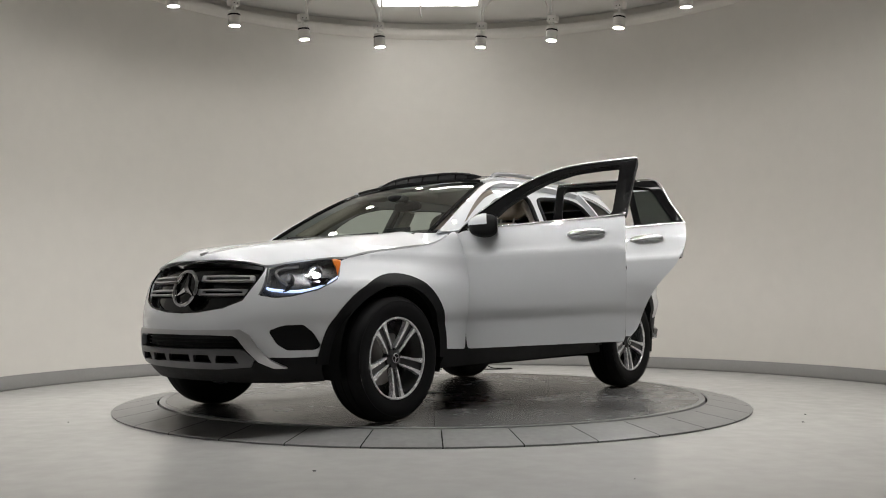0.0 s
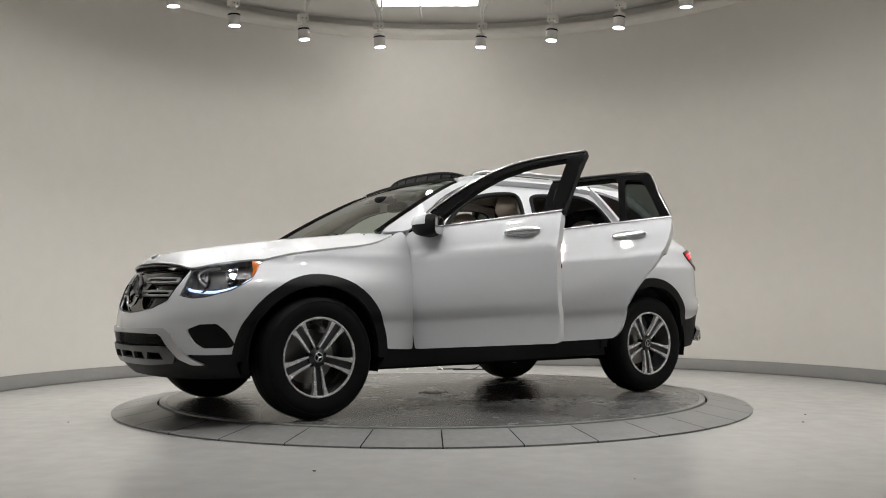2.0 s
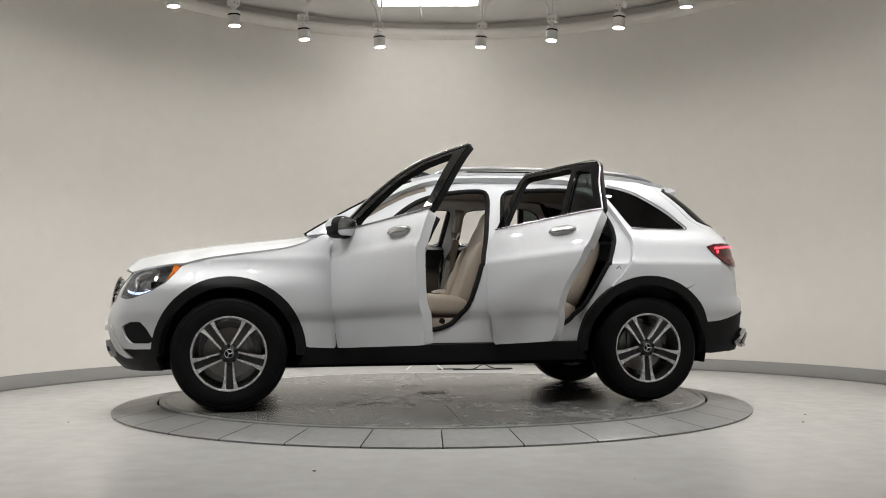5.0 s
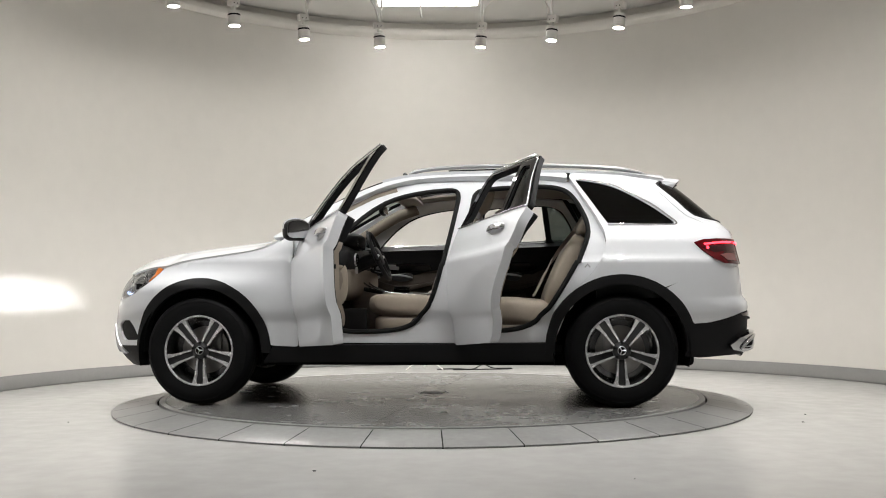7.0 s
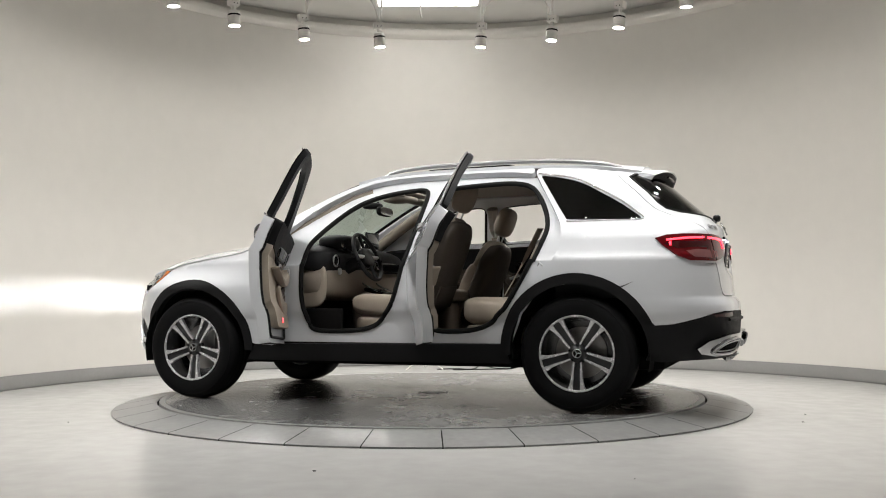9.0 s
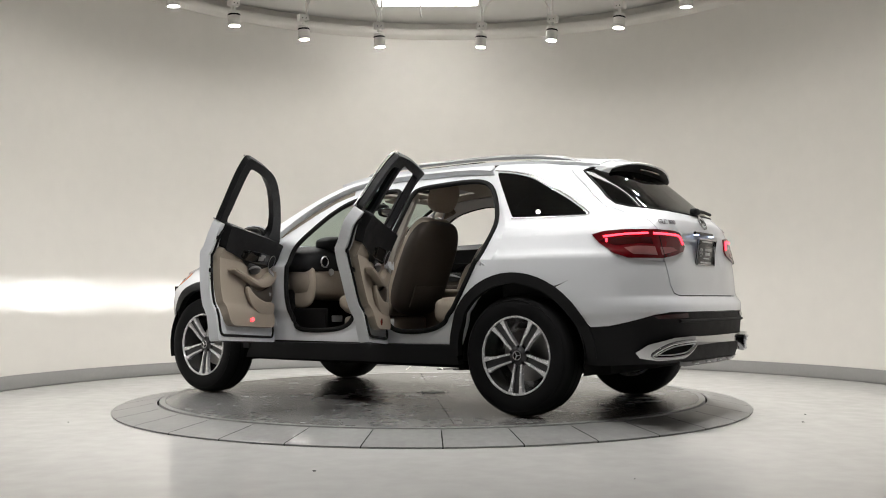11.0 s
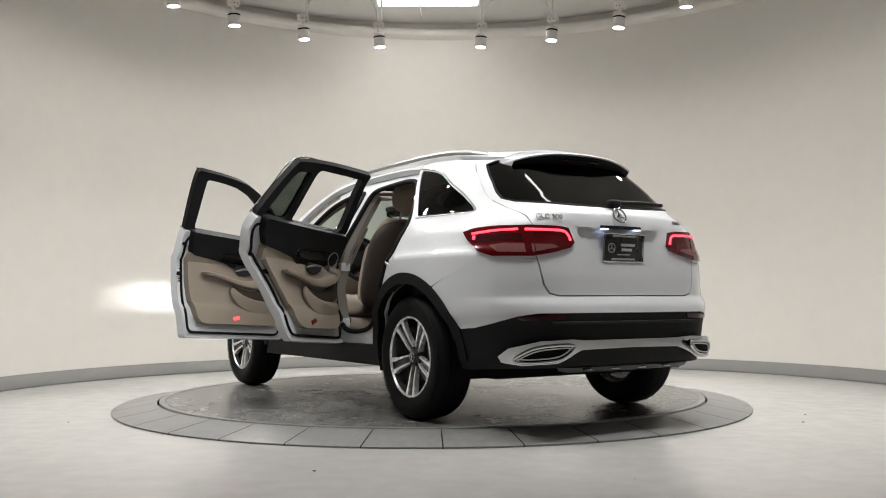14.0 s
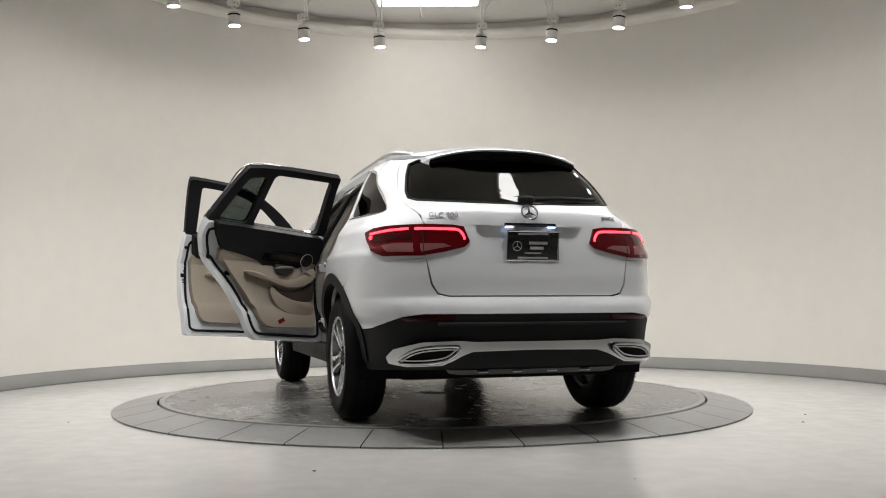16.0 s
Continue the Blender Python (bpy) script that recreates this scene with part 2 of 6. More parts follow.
def skin(name, f, loop, mat, parent=None, holes=(), thick=0.012, lift=0.0, step=0.035, label="", mirror=False, shift=None):
    """A sheet of body work: the outline in the surface's own two measures, filled, laid on f and given thickness inwards."""
    loops = [dense(l, step) for l in (loop, *holes)]
    lo, hi = loops[0].min(0), loops[0].max(0)
    gx, gy = np.meshgrid(np.arange(lo[0] + step / 2, hi[0], step), np.arange(lo[1] + step / 2, hi[1], step))
    grid = np.stack([gx.ravel() + 0.0007, gy.ravel() + 0.0003], 1)
    keep = inside(grid, loops[0])
    for h in loops[1:]:
        keep &= ~inside(grid, h)
    edge = np.vstack(loops)
    grid = grid[keep]
    if len(grid):
        far = np.min(np.hypot(grid[:, None, 0] - edge[None, :, 0], grid[:, None, 1] - edge[None, :, 1]), 1) > 0.45 * step
        grid = grid[far]
    pts = np.vstack([edge, grid])
    con, k = [], 0
    for l in loops:
        con += [(k + i, k + (i + 1) % len(l)) for i in range(len(l))]
        k += len(l)
    vs, _, fs, *_ = delaunay_2d_cdt([Vector(p) for p in pts], con, [], 0, 1e-6)
    A = np.array([tuple(v) for v in vs])
    cen = np.array([A[list(t)].mean(0) for t in fs])
    ok = inside(cen, loops[0])
    for h in loops[1:]:
        ok &= ~inside(cen, h)
    fs = [list(t) for t, o in zip(fs, ok) if o]
    P, N = normals_of(f, A)
    if shift is not None:
        P = shift(P, N, A)
    if mirror:
        P, N = P * [1, -1, 1], N * [1, -1, 1]
    tri = P[np.array(fs)]
    fn = np.cross(tri[:, 1] - tri[:, 0], tri[:, 2] - tri[:, 0])
    if np.sum((fn * N[np.array(fs)[:, 0]]).sum(1)) < 0:
        fs = [t[::-1] for t in fs]
    n = len(P)
    verts = np.vstack([P + N * lift, P + N * (lift - thick)])
    faces = [tuple(t) for t in fs] + [tuple(i + n for i in t[::-1]) for t in fs]
    count = {}
    for t in fs:
        for a, b in zip(t, t[1:] + t[:1]):
            count[(a, b)] = count.get((a, b), 0) + 1
    rim = [(a, b) for a, b in count if (b, a) not in count]
    faces += [(b, a, a + n, b + n) for a, b in rim]
    me = bpy.data.meshes.new(name)
    me.from_pydata([tuple(v) for v in verts], [], faces)
    me.update()
    me.shade_smooth()
    both = np.vstack([N, -N])
    loop_n = []
    cut = 2 * len(fs)
    for i, poly in enumerate(me.polygons):
        if i < cut:
            loop_n += [tuple(both[v]) for v in poly.vertices]
        else:
            loop_n += [tuple(poly.normal)] * len(poly.vertices)
    me.normals_split_custom_set(loop_n)
    return link(name, me, mat, parent, label)


def sheet(name, P, mat, parent=None, label="", thick=0.0):
    """A smooth sheet through a grid of points P[i][j]."""
    P = np.asarray(P, float)
    n, m = P.shape[:2]
    bm = bmesh.new()
    v = [[bm.verts.new(P[i, j]) for j in range(m)] for i in range(n)]
    for i in range(n - 1):
        for j in range(m - 1):
            bm.faces.new((v[i][j], v[i + 1][j], v[i + 1][j + 1], v[i][j + 1]))
    bmesh.ops.remove_doubles(bm, verts=bm.verts[:], dist=1e-5)
    bmesh.ops.recalc_face_normals(bm, faces=bm.faces[:])
    if sum(f.normal.z for f in bm.faces) < 0:
        bmesh.ops.reverse_faces(bm, faces=bm.faces[:])
    if thick:
        bm.normal_update()
        bmesh.ops.solidify(bm, geom=bm.faces[:], thickness=thick)
    me = bpy.data.meshes.new(name)
    bm.to_mesh(me)
    bm.free()
    me.shade_smooth()
    me.set_sharp_from_angle(angle=radians(50))
    return link(name, me, mat, parent, label)


def prism(loop, y0, y1, bevel=0.0, m=None, plane="xz"):
    """A flat outline drawn out between two depths."""
    bm = bmesh.new()
    to = {"xz": lambda a, b, d: (a, d, b), "yz": lambda a, b, d: (d, a, b), "xy": lambda a, b, d: (a, b, d)}[plane]
    lo = [bm.verts.new(to(a, b, y0)) for a, b in loop]
    hi = [bm.verts.new(to(a, b, y1)) for a, b in loop]
    bm.faces.new(lo)
    bm.faces.new(hi)
    k = len(loop)
    for i in range(k):
        bm.faces.new((lo[i], lo[(i + 1) % k], hi[(i + 1) % k], hi[i]))
    bmesh.ops.recalc_face_normals(bm, faces=bm.faces[:])
    if bevel:
        top = [e for e in bm.edges if all(v in set(hi) for v in e.verts) or all(v in set(lo) for v in e.verts)]
        bmesh.ops.bevel(bm, geom=top, offset=bevel, segments=2, affect="EDGES", profile=0.5)
    if m:
        bm.transform(m)
    return bm


def letters(name, text, size, depth, m, mat, parent, label=""):
    cu = bpy.data.curves.new(name, "FONT")
    cu.body, cu.size, cu.extrude, cu.align_x, cu.align_y = text, size, depth, "CENTER", "CENTER"
    tmp = new(name, cu)
    bpy.context.view_layer.update()
    me = bpy.data.meshes.new_from_object(tmp.evaluated_get(bpy.context.evaluated_depsgraph_get()))
    bpy.data.objects.remove(tmp)
    me.transform(m)
    return link(name, me, mat, parent, label)


# ---------------------------------------------------------------- the room
def ring_sheet(name, profile, mat, parent=None, label="", a0=0.0, a1=360.0, n=160, cx=0.0, cy=0.0):
    """A section of (radius, height) points swept round a vertical axis."""
    closed = abs(a1 - a0 - 360) < 1e-6
    k = n if closed else n + 1
    verts, faces = [], []
    for i in range(k):
        a = radians(a0 + (a1 - a0) * i / n)
        verts += [(cx + r * math.cos(a), cy + r * math.sin(a), z) for r, z in profile]
    m = len(profile)
    for i in range(n):
        j = (i + 1) % k
        for q in range(m - 1):
            faces.append((i * m + q, j * m + q, j * m + q + 1, i * m + q + 1))
    return raw(name, verts, faces, mat, parent, label)


def room():
    WX, WR, H = 0.2, 4.10, 4.20
    back = -12.0
    fl = part("floor", slab(-9, 9, back - 1, 6, -0.2, 0.0), FLOOR, smooth=False)
    tagged(fl, "polished pale concrete showroom floor", "floor", kind="structure")
    wall = ring_sheet("wall_round", [(WR, 0), (WR, H), (WR + 0.2, H), (WR + 0.2, 0), (WR, 0)], WALL_PAINT, a0=-8, a1=188, cx=WX)
    wall.data.set_sharp_from_angle(angle=radians(40))
    tagged(wall, "curved warm white painted plaster wall", "wall", kind="structure")
    x0, y0 = WR * math.cos(radians(-8)), WR * math.sin(radians(-8))
    # walls out of view, added to close the room and tune fill light
    for nm, s in (("unseen_wall_east", 1), ("unseen_wall_west", -1)):
        w = part(nm, slab(WX + min(s * x0, s * (x0 + 0.2)), WX + max(s * x0, s * (x0 + 0.2)), back, y0, 0, H), FILL_WALL, smooth=False)
        tagged(w, "unseen grey wall added to set fill light and reflections", "wall", kind="structure")
    w = part("unseen_wall_south", slab(-5, 5, back - 0.2, back, 0, H), FILL_WALL, smooth=False)
    tagged(w, "unseen grey wall added to set fill light and reflections", "wall", kind="structure")
    c = part("ceiling", slab(-5.2, 5.2, back - 0.2, 4.6, H, H + 0.1), CEILING_PAINT, smooth=False)
    tagged(c, "flat pale painted ceiling", "ceiling", kind="structure")
    b = ring_sheet("baseboard", [(WR, 0.128), (WR - 0.012, 0.126), (WR - 0.014, 0.02), (WR - 0.022, 0.0), (WR, 0)], BASE_GREY, a0=-8, a1=188, cx=WX)
    tagged(b, "grey vinyl baseboard along the curved wall", "baseboard", kind="structure")
    t = ring_sheet("trim", [(WR, 4.125), (WR - 0.11, 4.10), (WR - 0.12, 4.09), (WR - 0.12, 4.035), (WR - 0.11, 4.022), (WR, 4.0)], WALL_PAINT, a0=-8, a1=188, cx=WX)
    t.data.set_sharp_from_angle(angle=radians(50))
    tagged(t, "white curved cornice band high on the wall", "cornice", kind="structure")
    # the long light panel in the ceiling
    for cx, cy, hx, hy, turn in ((-0.07, 3.11, 0.563, 0.15, 0), (2.0, -1.22, 0.88, 0.07, -14)):
        p = new("ceiling_light")
        p.matrix_basis = pose(cx, cy, 0, 0, 0, turn)
        tagged(p, "white rectangular ceiling light panel", "ceiling light", "ceiling light panels")
        part("frame", slab(-hx - 0.032, hx + 0.032, -hy - 0.03, hy + 0.02, H - 0.03, H, 0.004), LAMP_WHITE, p)
        part("diffuser", slab(-hx, hx, -hy, hy, H - 0.04, H - 0.031), PANEL_LIGHT, p, smooth=False)


def spot_lamp():
    """A white track spot: box, knuckle, can with a slotted collar and a glowing lens; its lens centre is the origin."""
    e = new("spot_lamp")
    part("can", lathe([(0.0, 0.150), (0.048, 0.150), (0.058, 0.143), (0.060, 0.105), (0.060, 0.0), (0.052, 0.0), (0.050, 0.014), (0.0, 0.014)], 32, "z"), LAMP_WHITE, e)
    part("collar", lathe([(0.0612, 0.100), (0.0618, 0.104), (0.0618, 0.112), (0.0612, 0.116)], 32, "z"), BLACK_PLASTIC, e, "dark slotted cooling collar")
    part("lens", lathe([(0.0, 0.004), (0.051, 0.004), (0.051, 0.010), (0.0, 0.010)], 32, "z"), SPOT_GLOW, e, "glowing white lens")
    part("knuckle", slab(-0.014, 0.014, -0.02, 0.02, 0.145, 0.205, 0.006), LAMP_WHITE, e)
    part("junction_box", slab(-0.052, 0.052, -0.04, 0.04, 0.20, 0.27, 0.006), LAMP_WHITE, e)
    for dx in (-0.02, 0.02):
        part("screw", lathe([(0.0, 0.0), (0.006, 0.0), (0.006, 0.004), (0, 0.004)], 8, "y"), BLACK_PLASTIC, e).location = (dx, -0.043, 0.222)
    return e


def spots():
    ZB, R = 3.52, 2.70
    H = 4.20
    src = spot_lamp()
    tagged(src, "lit white cylindrical spot lamp on a box", "spot lamp", "ring of spot lamps")
    angles = [153.3, 137.2, 120.2, 102.5, 79.2, 62.6, 46.2, 28.3]
    angles += [11, -6, -23, -40, -57, -73, 170, 187, 204, 221, 238, 254, 271]
    rnd = random.Random(3)
    for i, a in enumerate(angles):
        r = radians(a)
        x, y = R * math.cos(r) + 0.0, R * math.sin(r) + 0.04
        z = ZB
        m = Matrix.Translation((x, y, z)) @ Euler((radians(rnd.uniform(-4, 4)), radians(4 * math.copysign(1, x)), radians(a - 90))).to_matrix().to_4x4()
        if i:
            copy_thing(src, m)
        else:
            src.matrix_basis = m
        l = bpy.data.lights.new("spot_beam", "SPOT")
        l.energy, l.color, l.spot_size, l.spot_blend, l.shadow_soft_size = SPOT_POWER, SPOT_COLOR, radians(136), 1.0, 0.045
        lo = new("spot_beam", l)
        aim = Vector((R * 0.42 * math.cos(r), R * 0.42 * math.sin(r), 0.3))
        lo.matrix_basis = look((x, y, z - 0.012), tuple(aim))
    # conduits from box to box, and up to the ceiling
    for i in range(len(angles)):
        r = radians(angles[i])
        x, y = R * math.cos(r), R * math.sin(r) + 0.04
        c = part("conduit", tube([(x + 0.015, y, ZB + 0.265), (x + 0.015, y, H)], 0.010), LAMP_WHITE)
        tagged(c, "thin white electrical conduit above a spot lamp", "conduit", "lamp conduits")
        if i in (2, 4):
            q = radians(angles[i + 1])
            x1, y1 = R * math.cos(q), R * math.sin(q) + 0.04
            zt = ZB + 0.52
            line = [(x + 0.03, y, ZB + 0.27), (x + 0.035, y, zt - 0.15), (x + 0.07 + 0.05, y + (y1 - y) * 0.12, zt - 0.02), (x + (x1 - x) * 0.5, (y + y1) / 2, zt + 0.04),
                    (x1 - 0.12, y + (y1 - y) * 0.88, zt), (x1 - 0.035, y1, zt - 0.15), (x1 - 0.03, y1, ZB + 0.27)]
            c = part("conduit", tube(spline(line, 8), 0.009), LAMP_WHITE)
            tagged(c, "white flexible conduit arched between two spot lamps", "conduit", "lamp conduits")
    hook = part("ceiling_hook", tube([(-0.15, 2.9, H), (-0.15, 2.9, 3.95), (-0.135, 2.9, 3.91)], 0.008), LAMP_WHITE)
    tagged(hook, "thin white hook hanging from the ceiling", "hook")


def turntable():
    """The turning deck, and the fixed ramp of plates round it."""
    disc = new("turntable")
    tagged(disc, "grey steel turntable deck with worn seams", "turntable")
    R = 2.035
    n = 8
    for k in range(n):
        a0, a1 = 360 / n * k + 0.06, 360 / n * (k + 1) - 0.06
        prof = [(0.10, ZT - 0.03), (0.10, ZT), (R - 0.045, ZT), (R - 0.045, ZT - 0.03)]
        ob = ring_sheet("deck_plate", prof, DISC_METAL, disc, a0=a0, a1=a1, n=24)
        ob.data.set_sharp_from_angle(angle=radians(40))
    ob = ring_sheet("rim", [(R - 0.042, ZT - 0.03), (R - 0.042, ZT + 0.001), (R - 0.002, ZT + 0.001), (R, ZT - 0.003), (R, ZT - 0.04)], RAMP_METAL, disc)
    ob.data.set_sharp_from_angle(angle=radians(40))
    part("base_plate", lathe([(0, ZT - 0.05), (R - 0.03, ZT - 0.05), (R - 0.03, ZT - 0.012), (0, ZT - 0.012)], 96, "z"), DARK, disc)
    hub = part("hub_cover", lathe([(0, ZT + 0.004), (0.085, ZT + 0.004), (0.095, ZT + 0.001), (0.098, ZT - 0.02)], 32, "z"), RAMP_METAL, disc)
    for k in range(8):
        b = part("bolt", lathe([(0, 0.004), (0.007, 0.004), (0.008, 0), (0.008, -0.004)], 8, "z"), DARK, disc)
        b.location = (0.115 * math.cos(k * math.pi / 4), 0.115 * math.sin(k * math.pi / 4), ZT)
    ramp = new("ramp_ring")
    tagged(ramp, "sloping ring of grey steel plates round the turntable", "ramp")
    part("backing", lathe([(2.045, 0), (2.045, ZT - 0.012), (2.35, 0.004), (2.35, 0)], 128, "z"), DARK, ramp)
    count = 34
    step = 360 / count
    first = 271.7
    prof = [(2.352, 0.0), (2.356, 0.010), (2.348, 0.014), (2.056, ZT - 0.004), (2.050, ZT - 0.007), (2.050, ZT - 0.05)]
    proto = ring_sheet("ramp_plate", prof, RAMP_METAL, ramp, a0=0.09, a1=step - 0.09, n=10)
    proto.data.set_sharp_from_angle(angle=radians(35))
    proto.rotation_euler.z = radians(first)
    for k in range(1, count):
        ob = proto.copy()
        scene.collection.objects.link(ob)
        ob.parent = ramp
        ob.rotation_euler.z = radians(first + k * step)
    return disc


def floor_things():
    st = new("light_stand")
    tagged(st, "thin white tripod stand on the floor by the wall", "stand")
    st.location = (-0.12, 3.35, 0)
    part("pole", tube([(0, 0, 0.03), (0, 0, 0.62)], 0.011), LAMP_WHITE, st)
    for k in range(3):
        a = radians(90 + 120 * k)
        part("leg", tube([(0.24 * math.cos(a), 0.24 * math.sin(a), 0.006), (0, 0, 0.16)], 0.006), LAMP_WHITE, st)
    cable = [(0.02, 3.3, 0.006), (0.25, 3.36, 0.006), (0.42, 3.30, 0.006), (0.55, 3.42, 0.05), (0.66, 3.46, 0.006), (0.86, 3.40, 0.006), (0.80, 3.30, 0.006), (0.45, 3.25, 0.006), (0.2, 3.2, 0.006)]
    c = part("cable", tube(spline(cable, 8), 0.006), SEAL)
    tagged(c, "loose black power cable lying on the floor", "cable")
    rnd = random.Random(5)
    for x, y in ((2.52, -0.95), (-0.52, -2.98), (2.35, -1.35), (0.9, -3.2), (-2.35, -1.2)):
        s = rnd.uniform(0.004, 0.009)
        d = part("debris", slab(-s, s, -s * 0.4, s * 0.4, 0, 0.004, 0.001), DARK)
        d.location, d.rotation_euler.z = (x, y, 0), rnd.uniform(0, 3)
        tagged(d, "small dark crumb of dirt on the floor", "debris", "crumbs on the floor")


room()
spots()
DISC = turntable()
floor_things()


# ---------------------------------------------------------------- the car: its outer surface
# Car space: x forwards from the middle of the wheelbase, y to the car's left, z up from the deck.
OUTLINE = np.array([(2.30, 0), (2.295, .2), (2.265, .38), (2.20, .54), (2.09, .69), (1.95, .81), (1.80, .875), (1.62, .915), (1.4365, .93), (1.0, .935), (.5, .937), (0, .94),
                    (-.5, .943), (-1.0, .947), (-1.4365, .95), (-1.70, .938), (-1.92, .905), (-2.10, .845), (-2.23, .755), (-2.315, .63), (-2.355, .45), (-2.37, .22), (-2.375, 0)])
PLAN = spline(OUTLINE, 30)
PLAN_S = np.concatenate([[0], np.cumsum(np.hypot(*np.diff(PLAN, axis=0).T))])
LEN = float(PLAN_S[-1])


def curve(xs, ys):
    """A monotone smooth curve through points."""
    xs, ys = np.array(xs, float), np.array(ys, float)
    h = np.diff(xs)
    d = np.diff(ys) / h
    m = np.zeros_like(xs)
    m[0], m[-1] = d[0], d[-1]
    for i in range(1, len(xs) - 1):
        m[i] = 0 if d[i - 1] * d[i] <= 0 else 2 * d[i - 1] * d[i] / (d[i - 1] + d[i])

    def f(x):
        x = np.clip(x, xs[0], xs[-1])
        i = np.clip(np.searchsorted(xs, x) - 1, 0, len(xs) - 2)
        t = (x - xs[i]) / h[i]
        return ys[i] * (1 + 2 * t) * (1 - t) ** 2 + h[i] * m[i] * t * (1 - t) ** 2 + ys[i + 1] * t * t * (3 - 2 * t) + h[i] * m[i + 1] * t * t * (t - 1)
    return f


SIDE = curve([.18, .30, .40, .50, .575, .595, .64, .75, .88, .95, .980, .995, 1.01, 1.06, 1.12, 1.16, 1.20, 1.30, 1.40, 1.50, 1.56, 1.60, 1.66],
             [.12, .078, .066, .056, .047, .038, .020, .006, .001, .0, .0015, .010, .0215, .040, .062, .08, .10, .155, .208, .265, .308, .350, .47])
NOSE = curve([.18, .25, .32, .40, .50, .58, .66, .75, .85, .92, .97, 1.02, 1.1], [.22, .12, .05, .01, 0, .005, .02, .045, .08, .115, .16, .24, .45])
TAIL = curve([.18, .28, .36, .46, .60, .68, .74, .85, 1.0, 1.1, 1.19, 1.24, 1.32, 1.40, 1.50, 1.56, 1.62], [.18, .08, .03, .01, 0, .012, .04, .05, .07, .085, .10, .14, .23, .32, .43, .50, .60])


def ease(t):
    u = np.clip(t, 0, 1)
    return u * u * (3 - 2 * u)


def shell(s, z):
    """The body's side wall: s runs from the nose's middle (0) along the left side to the tail's middle (LEN); below 0 it is the right side."""
    s, z = np.asarray(s, float), np.asarray(z, float)
    a = np.abs(s)
    xc, yc = np.interp(a, PLAN_S, PLAN[:, 0]), np.interp(a, PLAN_S, PLAN[:, 1])
    yc = yc * 1.016 + .085 * ease((z - 1.2) / .25) * ease((-1.2 - xc) / .9) * ease(yc / .5)
    x = xc - NOSE(z) * ease((xc - 1.45) / .75) + TAIL(z) * ease((-1.25 - xc) / 1.0)
    side = SIDE(z) + .10 * ease((-1.1 - x) / .8) * ease((z - 1.12) / .12) + .135 * ease((x - .5) / 1.3) * ease((z - .79) / .18)
    return np.stack([x, np.where(s < 0, -1, 1) * yc * (1 - side / .945), z], -1)


def tail(r, z):
    """The same wall, measured from the tail's middle."""
    r = np.asarray(r, float)
    return shell(np.where(r < 0, -1, 1) * (LEN - np.abs(r)), z)


S_ALL = np.linspace(0, LEN, 1500)


def sx(x, z):
    """s at the place x, z on the left side."""
    X = shell(S_ALL, np.full_like(S_ALL, z))[:, 0]
    return float(np.interp(-x, -X, S_ALL))


def ny(y, z):
    """s at y, z on the nose."""
    k = S_ALL < 1.4
    Y = np.maximum.accumulate(shell(S_ALL[k], np.full(k.sum(), z))[:, 1])
    return float(np.interp(y, Y, S_ALL[k]))


def ty(y, z):
    """r at y, z on the tail."""
    k = S_ALL > LEN - 1.4
    Y = np.maximum.accumulate(shell(S_ALL[k], np.full(k.sum(), z))[::-1, 1])
    return float(np.interp(y, Y, LEN - S_ALL[k][::-1]))


def on_side(P):
    return np.array([(sx(x, z), z) for x, z in P])


def on_nose(P):
    return np.array([(ny(y, z), z) for y, z in P])


def on_tail(P):
    return np.array([(ty(y, z), z) for y, z in P])


def full(half):
    """A symmetric outline from its left half."""
    h = np.asarray(half, float)
    m = h[::-1] * [-1, 1]
    m = np.array([q for q in m if abs(q[0]) > 1e-4])
    return np.vstack([h, m])


def arc(cx, cz, r, a0, a1, n=18):
    return [(cx + r * math.cos(radians(a0 + (a1 - a0) * i / n)), cz + r * math.sin(radians(a0 + (a1 - a0) * i / n))) for i in range(n + 1)]


AXLE, WZ = 1.4365, 0.375
FR, RR = 0.492, 0.502             # radius of the arch trims, front and rear

car = new("car")
tagged(car, "white pearl SUV with two doors open, on the turntable", "car")

# edges shared by neighbouring panels, (x, z) on the side
DOOR_TOP = [(-.445, 1.588), (-.2, 1.582), (0, 1.565), (.15, 1.528), (.30, 1.466), (.45, 1.385), (.60, 1.282), (.72, 1.175)]
WS_EDGE = np.array([(.95, 1.155), (.84, 1.222), (.72, 1.292), (.58, 1.37), (.45, 1.437), (.32, 1.500), (.20, 1.548)])
ROOF_Z = curve([-1.95, -1.75, -1.5, -1.2, -.8, -.3, 0, .2], [1.535, 1.556, 1.582, 1.602, 1.615, 1.612, 1.592, 1.548])
ROOF_C = curve([-1.98, -1.75, -1.4, -.9, -.4, 0, .2, .3], [1.595, 1.625, 1.648, 1.658, 1.652, 1.625, 1.585, 1.56])
HOOD_EDGE = [(1.72, .955), (1.6, .985), (1.45, 1.008), (1.28, 1.030), (1.12, 1.050), (1.03, 1.068), (.95, 1.095), (.885, 1.128)]
HOOD_FRONT = [(0, .950), (.2, .945), (.40, .928), (.515, .905)]     # y, z on the nose


